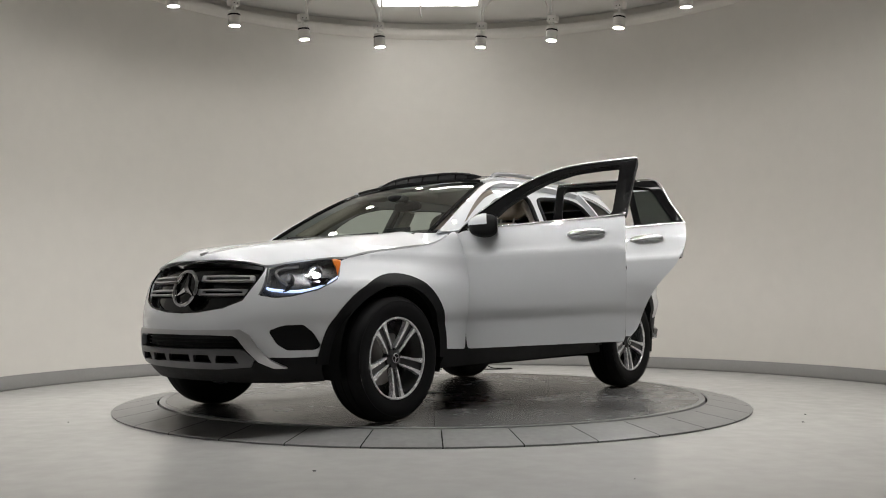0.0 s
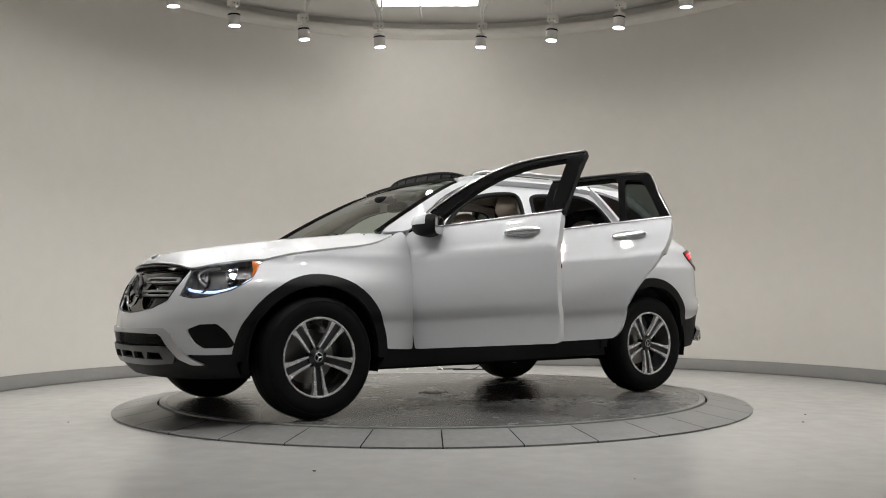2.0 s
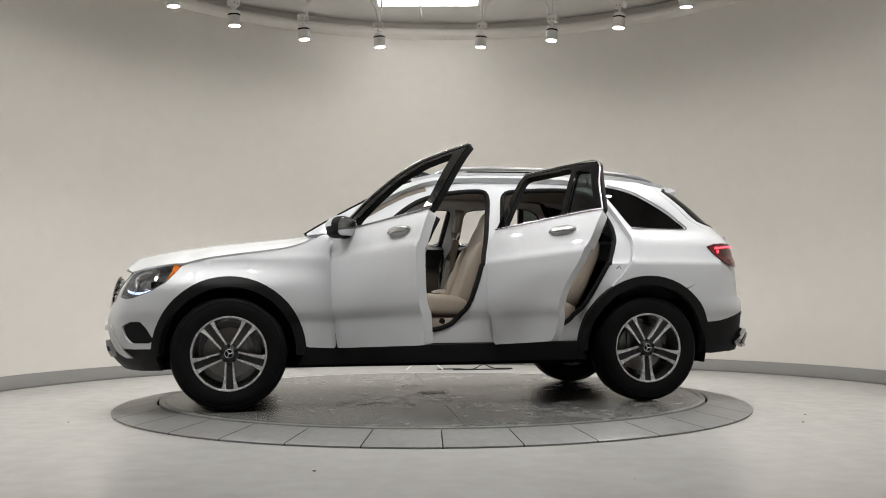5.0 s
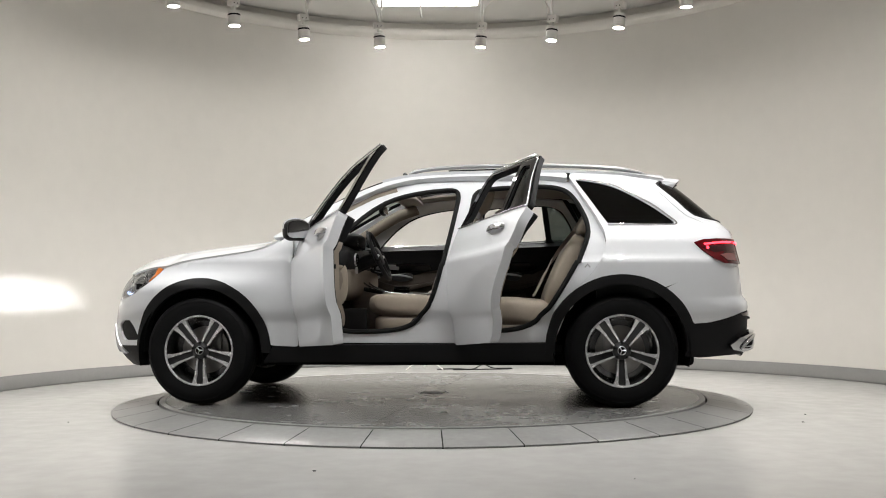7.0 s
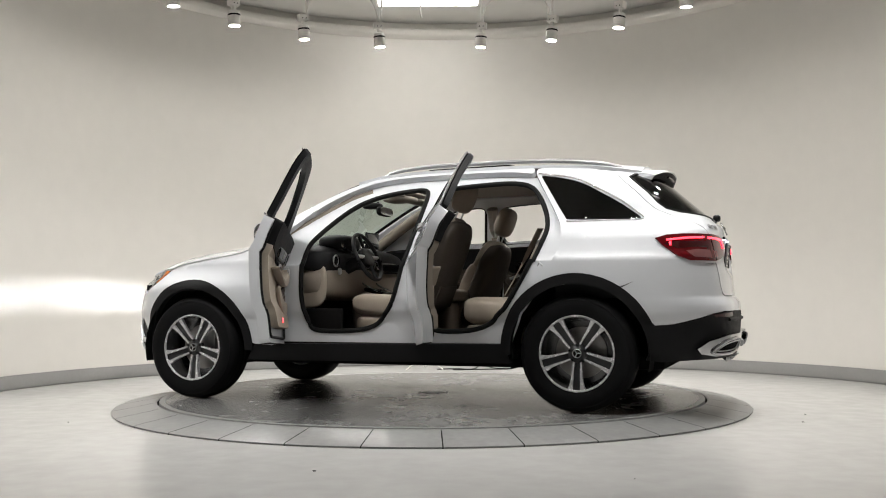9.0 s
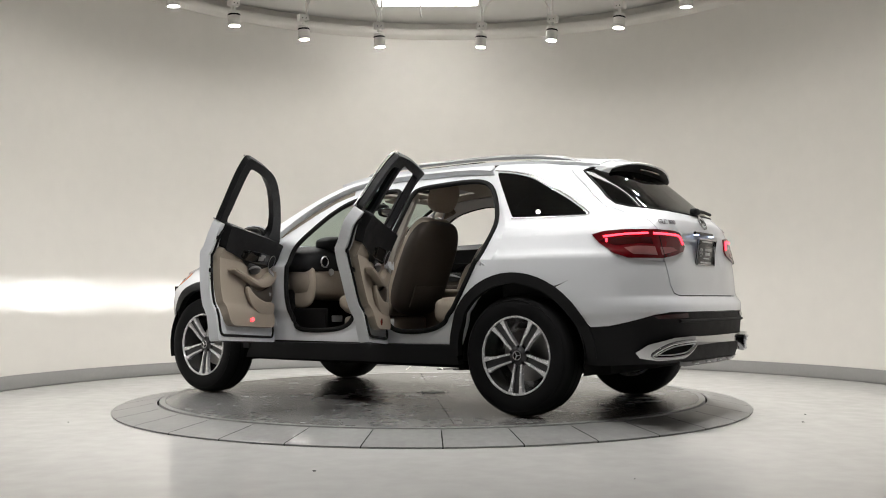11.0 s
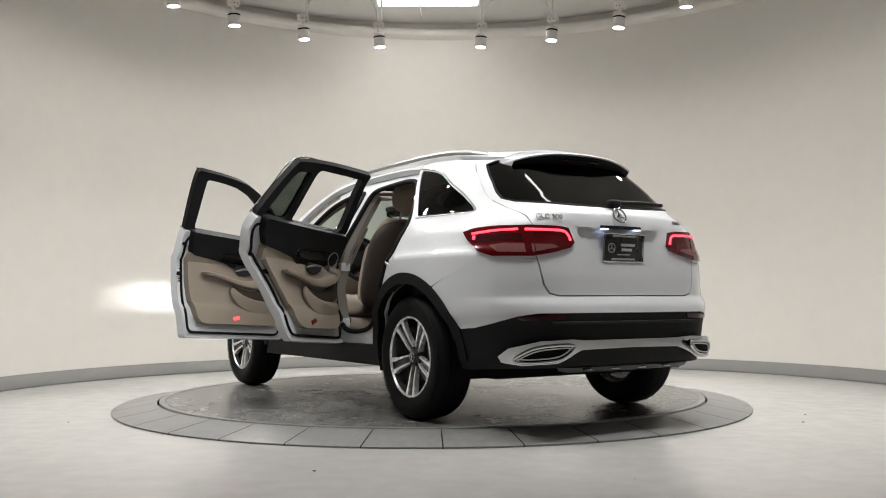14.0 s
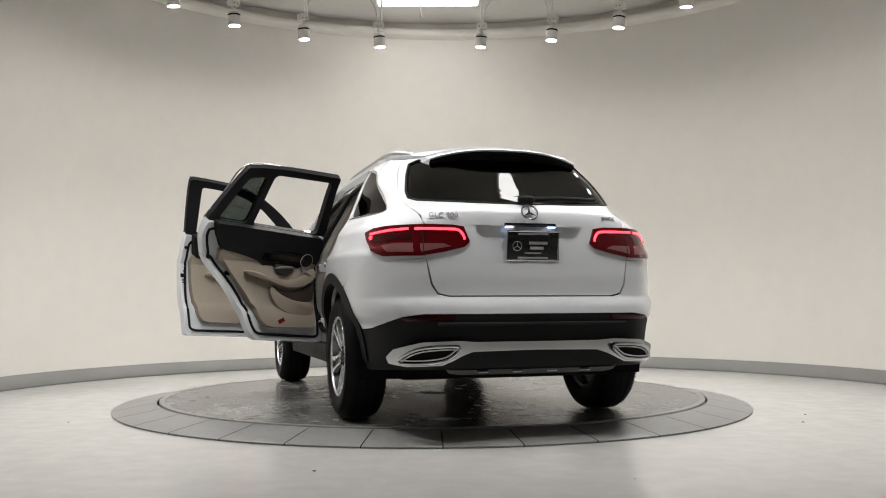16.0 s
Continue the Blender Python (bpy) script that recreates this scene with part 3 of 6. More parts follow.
def body_panels():
    # hood: a sheet between its edge and the ridge of the car
    edge = [shell(ny(y, z), z) for y, z in HOOD_FRONT] + [shell(sx(x, z), z) for x, z in [(2.0, .922), (1.9, .938), (1.8, .950)] + HOOD_EDGE]
    E = spline(np.array(edge), 6)
    n = len(E)
    along = np.concatenate([[0], np.cumsum(np.hypot(*np.diff(E[:, :2], axis=0).T))])
    along /= along[-1]
    ridge_x = E[0, 0] + (0.99 - E[0, 0]) * along ** 1.25
    zr = curve([.9, 1.1, 1.4, 1.7, 2.0, 2.1, 2.17, 2.2], [1.158, 1.142, 1.109, 1.069, 1.014, .986, .960, .950])
    q = np.linspace(0, 1, 15)
    half = np.zeros((n, 15, 3))
    for i in range(n):
        for j, u in enumerate(q):
            x = E[i, 0] + (ridge_x[i] - E[i, 0]) * u
            y = E[i, 1] * (1 - u)
            bulge = 1 - (1 - u) ** 2.9
            fold = 0.010 * math.exp(-((u - 0.42) / 0.10) ** 2) * min(1, i / 14)
            half[i, j] = (x, y, E[i, 2] + (zr(ridge_x[i]) - E[i, 2]) * bulge + fold)
    P = np.concatenate([half, half[:, ::-1][:, 1:] * [1, -1, 1]], 1)
    sheet("hood", P, PAINT, car, thick=-0.012)

    # roof, with the open sunroof in it
    xs = np.linspace(.20, -1.79, 40)
    sides = np.array([shell(sx(x, float(ROOF_Z(x))), float(ROOF_Z(x))) for x in xs])
    def roof_strip(i0, i1, u0, u1, k=14):
        out = []
        for i in range(i0, i1 + 1):
            row = []
            for u in np.linspace(u0, u1, k):
                y = sides[i, 1] * u
                row.append((xs[i], y, sides[i, 2] + (ROOF_C(xs[i]) - sides[i, 2]) * (1 - abs(u) ** 2.6)))
            out.append(row)
        return out
    sheet("roof", roof_strip(0, 3, .93, -.93, 40), BLACK_GLOSS, car, "gloss black roof header", thick=-0.02)
    sheet("roof", roof_strip(0, 3, 1, .93), PAINT, car, thick=-0.02)
    sheet("roof", roof_strip(0, 3, -1, -.93), PAINT, car, thick=-0.02)
    sheet("roof", roof_strip(3, 9, 1, .74), PAINT, car, thick=-0.02)
    sheet("roof", roof_strip(3, 9, -1, -.74), PAINT, car, thick=-0.02)
    sheet("roof", roof_strip(9, 39, 1, -1, 40), PAINT, car, thick=-0.02)
    g = np.array(roof_strip(10, 22, .72, -.72, 24)) + [0.06, 0, .030]
    sheet("sunroof_panel", g, BLACK_GLOSS, car, "tinted glass sunroof panel slid back over the roof", thick=0.012)
    # wind deflector of the sunroof: a dark mesh screen under a black bar
    bar, low = [], []
    for y in np.linspace(.50, -.50, 21):
        f = 1 - abs(y / .5) ** 4
        bar.append((0.045 + .07 * (1 - (y / .5) ** 2), y, 1.602 + .048 * f + .012))
        low.append((0.075 + .07 * (1 - (y / .5) ** 2), y, 1.590))
    defl = part("wind_deflector", tube(bar, 0.011), BLACK_PLASTIC, car)
    sheet("screen", [bar, low], BLACK_PLASTIC, defl, "black mesh screen", thick=0.003)
    for y in np.linspace(-.42, .42, 7):
        i = int(round((.5 - y) / .05))
        part("rib", tube([bar[i], low[i]], 0.005), BLACK_GLOSS, defl)

    # windscreen
    L = np.array([shell(sx(x, z), z) for x, z in spline(WS_EDGE, 4)])
    L[:, 1] -= np.linspace(.075, .035, len(L))
    rows = []
    for i, p in enumerate(L):
        k = i / (len(L) - 1)
        row = []
        for u in np.linspace(1, -1, 25):
            w = 1 - abs(u) ** 2.2
            row.append((p[0] + (.020 + .010 * k) * w, p[1] * u, p[2] + (-.012 + .040 * k) * w))
        rows.append(row)
    ws = sheet("windscreen", rows, CLEAR_GLASS, car, "clear faintly green windscreen")
    ws.visible_shadow = False
    rows = np.array(rows)
    part("windscreen_trim", tube([tuple(p) for p in rows[:, 0]], 0.014), BLACK_GLOSS, ws)
    part("windscreen_trim", tube([tuple(p) for p in rows[:, -1]], 0.014), BLACK_GLOSS, ws)
    cowl = rows[0] * [1, .84, 1]
    sheet("cowl", [cowl + [.0, 0, -.004], cowl + [.04, 0, -.03], cowl + [.10, 0, -.06]], BLACK_PLASTIC, car)
    for y0, y1 in ((.36, -.14), (-.06, -.58)):
        a = [(np.interp(-y, -cowl[:, 1], cowl[:, 0]) + .045 - .03 * k, y, np.interp(-y, -cowl[:, 1], cowl[:, 2]) + .012 + .006 * k) for k, y in zip(np.linspace(0, 1, 8), np.linspace(y0, y1, 8))]
        part("wiper", tube(a, 0.008), BLACK_PLASTIC, car)

    # sides
    for mir in (False, True):
        top = [(x, z - .0008) for x, z in HOOD_EDGE]
        fender = [(.748, .40), (.757, .61), (.787, .92), (.787, 1.10), (.80, 1.158), (.845, 1.150)] + top[::-1] + [(1.75, .942), (1.79, .90)] + arc(AXLE, WZ, FR, 47, 176)
        skin("front_fender", shell, soften(on_side(fender)), PAINT, car, thick=.03, mirror=mir)
        # pillar and roof rail over the doors
        rail = [(.80, 1.163), (.735, 1.178)] + [(x, z + .005) for x, z in DOOR_TOP[::-1][1:]] + [(-.9, 1.592), (-1.10, 1.564)]
        upper = [(x, float(ROOF_Z(x)) + .002) for x in (-1.1, -.9, -.6, -.3, 0, .1)] + [(x, z) for x, z in WS_EDGE[::-1]] + [(.90, 1.155)]
        skin("roof_rail_panel", shell, soften(on_side(rail + upper)), PAINT, car, thick=.04, mirror=mir)
        # quarter panel with the fixed rear side window
        quarter = [(-1.115, 1.566)] + [(x, z) for x, z in ((-1.325, 1.219), (-1.345, 1.12), (-1.325, 1.02), (-1.262, .905), (-1.165, .81))]
        quarter += arc(-AXLE, WZ, RR, 58, 124)
        quarter += [(-1.87, .852), (-2.06, .935)]
        seam = [(.600, .938), (.603, 1.05), (.594, 1.13), (.604, 1.18), (.631, 1.23), (.654, 1.29), (.649, 1.35), (.632, 1.42), (.604, 1.50), (.570, 1.55)]
        q = list(on_side(quarter)) + [(LEN - ty(y, z), z) for y, z in seam] + list(on_side([(x, float(ROOF_Z(x))) for x in (-1.72, -1.5, -1.3, -1.12)]))
        glass_loop = [(-1.150, 1.552), (-1.30, 1.527), (-1.47, 1.472), (-1.66, 1.365), (-1.80, 1.262), (-1.825, 1.236), (-1.81, 1.228), (-1.36, 1.228)]
        gl = soften(on_side(glass_loop), 2, 50)
        skin("quarter_panel", shell, soften(np.array(q)), PAINT, car, holes=[gl], thick=.045, mirror=mir)
        pane = skin("quarter_window", shell, gl, TINT_GLASS, car, thick=.004, lift=-.006, mirror=mir, label="dark tinted fixed side window")
        sg = -1 if mir else 1
        ch = [tuple(p * [1, sg, 1]) for p in (lambda q: q[0] + q[1] * .004)(normals_of(shell, spline(on_side([(-1.135, 1.560), (-1.30, 1.535), (-1.47, 1.480), (-1.66, 1.373), (-1.80, 1.270), (-1.836, 1.232), (-1.80, 1.220), (-1.7, 1.219), (-1.36, 1.219)]), 5)))]
        part("window_trim", tube(ch, 0.0052), TRIM, car, "chrome window surround")
        # door jamb, behind the doors
        f_open = [(.50, .53), (.54, .72), (.535, .96), (.51, 1.12), (.44, 1.205), (.36, 1.285), (.25, 1.375), (.13, 1.445), (-.06, 1.497), (-.30, 1.522), (-.345, 1.49), (-.335, 1.40), (-.27, 1.06),
                  (-.19, .76), (-.12, .61), (0, .52), (.2, .495), (.43, .495)]
        r_open = [(-.44, 1.40), (-.455, 1.48), (-.50, 1.515), (-.69, 1.53), (-.93, 1.54), (-1.07, 1.515), (-1.15, 1.44), (-1.225, 1.29), (-1.24, 1.19), (-1.17, 1.0), (-1.03, .76), (-.92, .59),
                  (-.78, .515), (-.57, .495), (-.42, .51), (-.365, .60), (-.375, 1.0)]
        outer = [(.80, .42), (.80, 1.15), (.72, 1.19)] + [(x, z + .012) for x, z in DOOR_TOP[::-1][1:]] + [(-.9, 1.60), (-1.12, 1.57), (-1.34, 1.22), (-1.40, 1.1), (-1.38, .98), (-1.27, .84), (-1.14, .70), (-1.05, .56), (-.99, .42)]
        fo, ro = chaikin(on_side(f_open), 2), chaikin(on_side(r_open), 2)
        jamb = skin("door_jamb", shell, on_side(outer), PAINT, car, holes=[fo, ro], thick=.02, lift=-.045, mirror=mir)
        for lo in (fo, ro):
            P, N = normals_of(shell, dense(lo, .04))
            P = (P - N * .048) * [1, sg, 1]
            part("door_seal", tube([tuple(v) for v in P], 0.017, True), SEAL, jamb, "black rubber door seal")
        # dark strip that draws the gap between fender and front door
        gap = [tuple(v * [1, sg, 1]) for v in (lambda q: q[0] - q[1] * .009)(normals_of(shell, on_side([(.738, .415), (.742, .52), (.746, .61), (.761, .78), (.774, .90)])))]
        part("hinge_gap_strip", tube(gap, .013), SEAL, jamb)
        for z, h in ((.66, .020), (.74, .035), (.90, .022)):
            q, nq = normals_of(shell, on_side([(-.318, z)]))
            v = Vector((q[0] - nq[0] * .044) * [1, sg, 1])
            part("jamb_slot", slab(v.x - .012, v.x + .012, v.y - .004, v.y + .004, z - h, z + h, .003), SEAL, jamb)
        # sill and arch trims in black
        sill = [(AXLE - .51, .405), (-AXLE + .485, .425), (-AXLE + .44, .30), (AXLE - .44, .29)]
        skin("sill", shell, on_side(sill), BLACK_PLASTIC, car, thick=.05, lift=-.004, mirror=mir)
        for cx, r, a0, a1 in ((AXLE, FR, -2, 182), (-AXLE, RR, -2, 180)):
            ring = arc(cx, WZ, r + .004, a0, a1, 26) + arc(cx, WZ, r - .062, a1, a0, 26)
            ob = skin("arch_trim", shell, on_side(ring), BLACK_PLASTIC, car, thick=.05, lift=.007, mirror=mir)
        for cx, r in ((AXLE, FR - .05), (-AXLE, RR - .05)):
            bm = bmesh.new()
            A = arc(cx, WZ, r, -14, 194, 24)
            o = [bm.verts.new((x, sg * .885, z)) for x, z in A]
            i = [bm.verts.new((x, sg * .52, z)) for x, z in A]
            for k in range(len(A) - 1):
                bm.faces.new((o[k], o[k + 1], i[k + 1], i[k]))
            bm.faces.new(i)
            part("wheel_liner", bm, DARK, car)
        # roof rails
        line = [(x, sides_y(x) - .045, float(ROOF_Z(x)) + h) for x, h in ((.02, .02), (-.05, .045), (-.3, .055), (-.7, .056), (-1.1, .056), (-1.45, .050), (-1.62, .035), (-1.70, .012))]
        part("roof_rail", tube([(x, sg * y, z) for x, y, z in spline(line, 6)], 0.015), RAIL, car, "satin aluminium roof rail")

    # floor pan and underside
    part("underbody", slab(-1.95, 2.0, -.66, .66, .26, .36, .03), DARK, car)
    part("firewall", slab(.70, .80, -.80, .80, .3, 1.10, .02), DARK, car)
    part("engine_cover", slab(.8, 2.0, -.70, .70, .34, .86, .1), DARK, car)


def sides_y(x):
    z = float(ROOF_Z(x))
    return float(shell(sx(x, z), z)[1])


def front_end():
    # bumper skin: from the grille's foot to the black lower part, round to the wheel arch
    half = [(0, .545), (ny(.30, .55), .55), (ny(.46, .555), .555), (ny(.505, .525), .525), (ny(.545, .45), .45), (ny(.575, .402), .402), (sx(2.05, .40), .40), (sx(1.90, .405), .405)]
    half += list(on_side(arc(AXLE, WZ, FR, 4, 47)))
    half += list(on_side([(1.785, .895), (1.76, .925), (1.84, .835), (1.95, .772), (2.06, .735), (2.115, .728)]))
    half += [(ny(.535, .745), .745), (ny(.515, .900), .900)]
    half += [(ny(.500, .80), .80), (ny(.455, .715), .715), (ny(.34, .672), .672), (ny(.15, .648), .648), (0, .642)]
    fog = on_side([(2.145, .548), (2.09, .578), (2.01, .582), (1.962, .535), (1.918, .462), (1.945, .440), (2.07, .437), (2.11, .470)])
    half = np.array(half)
    fogs = [chaikin(dense(fog, .05), 2), chaikin(dense(fog, .05), 2) * [-1, 1]]
    bumper = skin("front_bumper", shell, full(half), PAINT, car, holes=fogs, thick=.02, step=.03)
    for f in fogs:
        skin("fog_recess", shell, f, BLACK_PLASTIC, bumper, thick=.004, lift=-.016, label="black fog lamp recess")
    # grille
    g = [(0, .645), (ny(.16, .652), .652), (ny(.34, .678), .678), (ny(.45, .722), .722), (ny(.492, .80), .80), (ny(.505, .893), .893), (ny(.49, .912), .912), (ny(.40, .922), .922), (ny(.2, .938), .938), (0, .942)]
    gl = full(np.array(g))
    grille = skin("grille", shell, gl, BLACK_GLOSS, car, thick=.02, lift=-.045, label="black grille with silver louvres and a chrome star")
    P, N = normals_of(shell, dense(gl, .03))
    part("grille_frame", tube([tuple(v) for v in P - N * .004], 0.005, True), BLACK_GLOSS, grille)
    for zc, ya, yb in ((.845, .095, .480), (.765, .095, .462)):
        for sg in (1, -1):
            lo = [(sg * ny(ya, zc), zc - .012), (sg * ny(.3, zc), zc - .016), (sg * ny(yb, zc), zc - .014), (sg * ny(yb, zc), zc + .016), (sg * ny(.3, zc), zc + .022), (sg * ny(ya, zc), zc + .020)]
            slot = [(sg * ny(ya + .04, zc), zc - .005), (sg * ny(yb - .025, zc), zc - .006), (sg * ny(yb - .025, zc), zc + .009), (sg * ny(ya + .04, zc), zc + .012)]
            skin("louvre", shell, np.array(lo), SATIN, grille, holes=[np.array(slot)], thick=.022, lift=-.010, step=.03, label="satin silver louvre")
    star(Matrix.Translation((2.258, 0, .787)) @ Euler((0, radians(-14), 0)).to_matrix().to_4x4(), .102, grille)
    P = Matrix.Translation((2.130, 0, 1.003)) @ Euler((0, radians(-58), 0)).to_matrix().to_4x4()
    part("hood_badge", badge(P), SATIN, car, "small round hood badge")
    # lower guard: chrome hoop, dark intake, slotted skid
    hoop = [(0, .548), (ny(.30, .552), .552), (ny(.465, .556), .556), (ny(.515, .525), .525), (ny(.555, .45), .45), (ny(.60, .388), .388), (ny(.655, .345), .345), (ny(.60, .345), .345), (ny(.545, .378), .378), (ny(.49, .45), .45),
            (ny(.452, .505), .505), (ny(.425, .520), .520), (ny(.3, .522), .522), (0, .522)]
    skin("front_guard", shell, full(np.array(hoop)), SATIN, car, thick=.03, lift=.012, step=.03, label="chrome front guard hoop")
    intake = [(0, .52), (ny(.42, .518), .518), (ny(.45, .50), .50), (ny(.485, .455), .455), (ny(.47, .447), .447), (0, .440)]
    inn = skin("intake", shell, full(np.array(intake)), BLACK_PLASTIC, car, thick=.02, lift=-.05, label="dark lower air intake")
    for z in (.465, .485, .505):
        part("slat", tube([tuple(p) for p in (shell(np.linspace(-.43, .43, 13), np.full(13, z)) - [.03, 0, 0])], .004), BLACK_PLASTIC, inn)
    sk = [(0, .442), (ny(.46, .449), .449), (ny(.485, .440), .440), (ny(.53, .395), .395), (ny(.50, .352), .352), (ny(.30, .336), .336), (0, .332)]
    holes = []
    for a, b in ((-.445, -.30), (-.27, -.13), (-.10, .10), (.13, .27), (.30, .445)):
        holes.append(np.array([(ny(abs(a), .40) * np.sign(a), .372), (ny(abs(b), .40) * np.sign(b), .372), (ny(abs(b), .40) * np.sign(b) * (.95 if b > 0 else 1.05), .412), (ny(abs(a), .40) * np.sign(a) * (1.05 if a > 0 else .95), .412)]))
    sp = skin("skid_plate", shell, full(np.array(sk)), SKID, car, holes=holes, thick=.02, lift=.010, step=.03, label="silver slotted skid plate")
    lower = [(0, .34), (ny(.50, .36), .36), (ny(.58, .40), .40), (sx(2.05, .402), .402), (sx(1.90, .406), .406), (sx(1.90, .33), .33), (sx(1.86, .26), .26), (ny(.60, .25), .25), (0, .25)]
    skin("lower_bumper", shell, full(np.array(lower)), BLACK_PLASTIC, car, thick=.03, lift=-.004, step=.03)
    skin("intake_backing", shell, full(np.array([(0, .56), (ny(.5, .54), .54), (ny(.54, .40), .40), (ny(.5, .33), .33), (0, .32)])), DARK, car, thick=.02, lift=-.075, step=.05)
    # headlamps
    for sg, mir in ((1, False), (-1, True)):
        lp = [(ny(.528, .893), .893), (ny(.545, .752), .752), (ny(.60, .734), .734)] + list(on_side([(2.06, .738), (1.95, .775), (1.84, .838), (1.765, .918), (1.748, .945), (1.80, .953), (1.90, .941), (2.0, .925)]))
        lp = np.array(lp)
        s0 = sx(1.945, .824)
        gap = np.array([(s0 - .03, .800), (s0 + .10, .800), (s0 + .10, .848), (s0 - .03, .848)])
        bowl = skin("headlamp", shell, lp, LAMP_HOUSING, car, holes=[gap], thick=.006, lift=-.052, mirror=mir, label="dark headlamp housing behind a clear lens")
        skin("lamp_wall", shell, lp, LAMP_HOUSING, bowl, holes=[offset_loop(dense(lp, .02), .005)], thick=.052, lift=-.002, mirror=mir)
        le = skin("lens", shell, lp, LENS, bowl, thick=.003, lift=.002, mirror=mir, label="clear lamp lens")
        le.visible_shadow = False
        eye = shell(sx(1.90, .868), .868)
        for k, (x, z, r) in enumerate(((2.055, .832, .046), (1.915, .885, .042))):
            c, nn = normals_of(shell, np.array([(sx(x, z), z)]))
            c, nn = Vector(c[0] * [1, sg, 1]), Vector(nn[0] * [1, sg, 1])
            aim = (nn * 0.5 + Vector((1, 0, 0)) * 0.6).normalized()
            M = Matrix.Translation(c - nn * .040) @ aim.to_track_quat("Z", "Y").to_matrix().to_4x4()
            bm = lathe([(r + .012, .018), (r + .006, .022), (r, .018), (r * .8, .006), (0, -.004)], 28, "z")
            bm.transform(M)
            part("reflector", bm, CHROME, bowl, "chrome lamp reflector")
            if k == 1:
                bm = lathe([(0, .026), (r * .20, .024), (r * .32, .016), (r * .34, .006)], 24, "z")
                bm.transform(M)
                part("bulb", bm, HEAD_GLOW, bowl, "lit white projector lens")
        # the dipped beam's source, deep in a black slot
        c, nn = normals_of(shell, np.array([(sx(1.945, .824), .824)]))
        c = Vector(c[0] * [1, sg, 1]) - Vector(nn[0] * [1, sg, 1]) * .010
        B = Matrix.Translation(c) @ Euler((0, radians(1.2), radians(4 * sg))).to_matrix().to_4x4()
        part("beam_source", slab(-.070, -.068, -.016, .016, -.0038, .0038, 0, 2, B), BEAM_GLOW, bowl, smooth=False)
        for z0, z1 in ((-.02, -.004), (.004, .02)):
            part("beam_slot", slab(-.075, 0, -.036, .036, z0, z1, 0, 2, B), DARK, bowl, smooth=False)
        for y0, y1 in ((-.036, -.024), (.024, .036)):
            part("beam_slot", slab(-.075, -.001, y0, y1, -.004, .004, 0, 2, B), DARK, bowl, smooth=False)
        part("beam_slot", slab(-.080, -.075, -.036, .036, -.02, .02, 0, 2, B), DARK, bowl, smooth=False)
        wave = [shell(ny(.555, .875), .875)] + [shell(ny(y, z), z) for y, z in ((.556, .80), (.575, .775))] + [shell(sx(x, z), z) for x, z in ((2.04, .765), (1.94, .795), (1.85, .845))]
        base = spline(np.array(wave), 6)
        part("light_strip", tube([tuple((p - [.035, .012, 0]) * [1, sg, 1]) for p in base[8:]], .008), LED_GLOW, bowl, "blue-white daytime light strip")
        hook = spline(np.array([shell(sx(x, z), z) for x, z in ((1.98, .905), (2.04, .90), (2.08, .87), (2.085, .83), (2.07, .80))]), 6)
        part("light_strip", tube([tuple((p - [.03, .012, 0]) * [1, sg, 1]) for p in hook], .008), SATIN, bowl, "silver light guide")
        am = on_side([(1.835, .853), (1.772, .914), (1.754, .941), (1.782, .949), (1.798, .947), (1.808, .900)])
        skin("indicator", shell, am, AMBER, bowl, thick=.008, lift=.005, mirror=mir, label="amber indicator")


def badge(M):
    bm = lathe([(0, .006), (.024, .006), (.028, 0), (.028, -.008)], 20, "z")
    bm.transform(M @ Euler((0, radians(90), 0)).to_matrix().to_4x4())
    return bm


def star(M, r, parent, mat=None, face=True):
    """A plain three-armed badge in a ring, facing x."""
    mat = mat or CHROME
    ringp = [(0, r * math.cos(a), r * math.sin(a)) for a in np.linspace(0, 2 * math.pi, 40, endpoint=False)]
    bm = tube(ringp, r * .105, True, 8)
    bm.transform(M)
    part("badge_ring", bm, mat, parent, "chrome badge ring")
    bm = lathe([(0, -.012), (r * .96, -.012), (r * .96, -.018)], 32, "y")
    bm.transform(M @ Euler((0, 0, radians(-90))).to_matrix().to_4x4())
    if face:
        part("badge_face", bm, BLACK_GLOSS, parent)
    for k in range(3):
        a = radians(90 + 120 * k)
        c, s = math.cos(a), math.sin(a)
        w = r * .17
        bm = bmesh.new()
        base = [bm.verts.new((x, y, z)) for x, y, z in ((-.004, -s * w, c * w), (-.004, s * w, -c * w))]
        tip = bm.verts.new((-.002, r * .95 * c, r * .95 * s))
        top = bm.verts.new((.012, 0, 0))
        back = bm.verts.new((-.008, -c * w * .6, -s * w * .6))
        bm.faces.new((base[0], tip, top))
        bm.faces.new((tip, base[1], top))
        bm.faces.new((base[0], base[1], tip))
        bm.transform(M)
        part("badge_arm", bm, mat, parent, smooth=False)


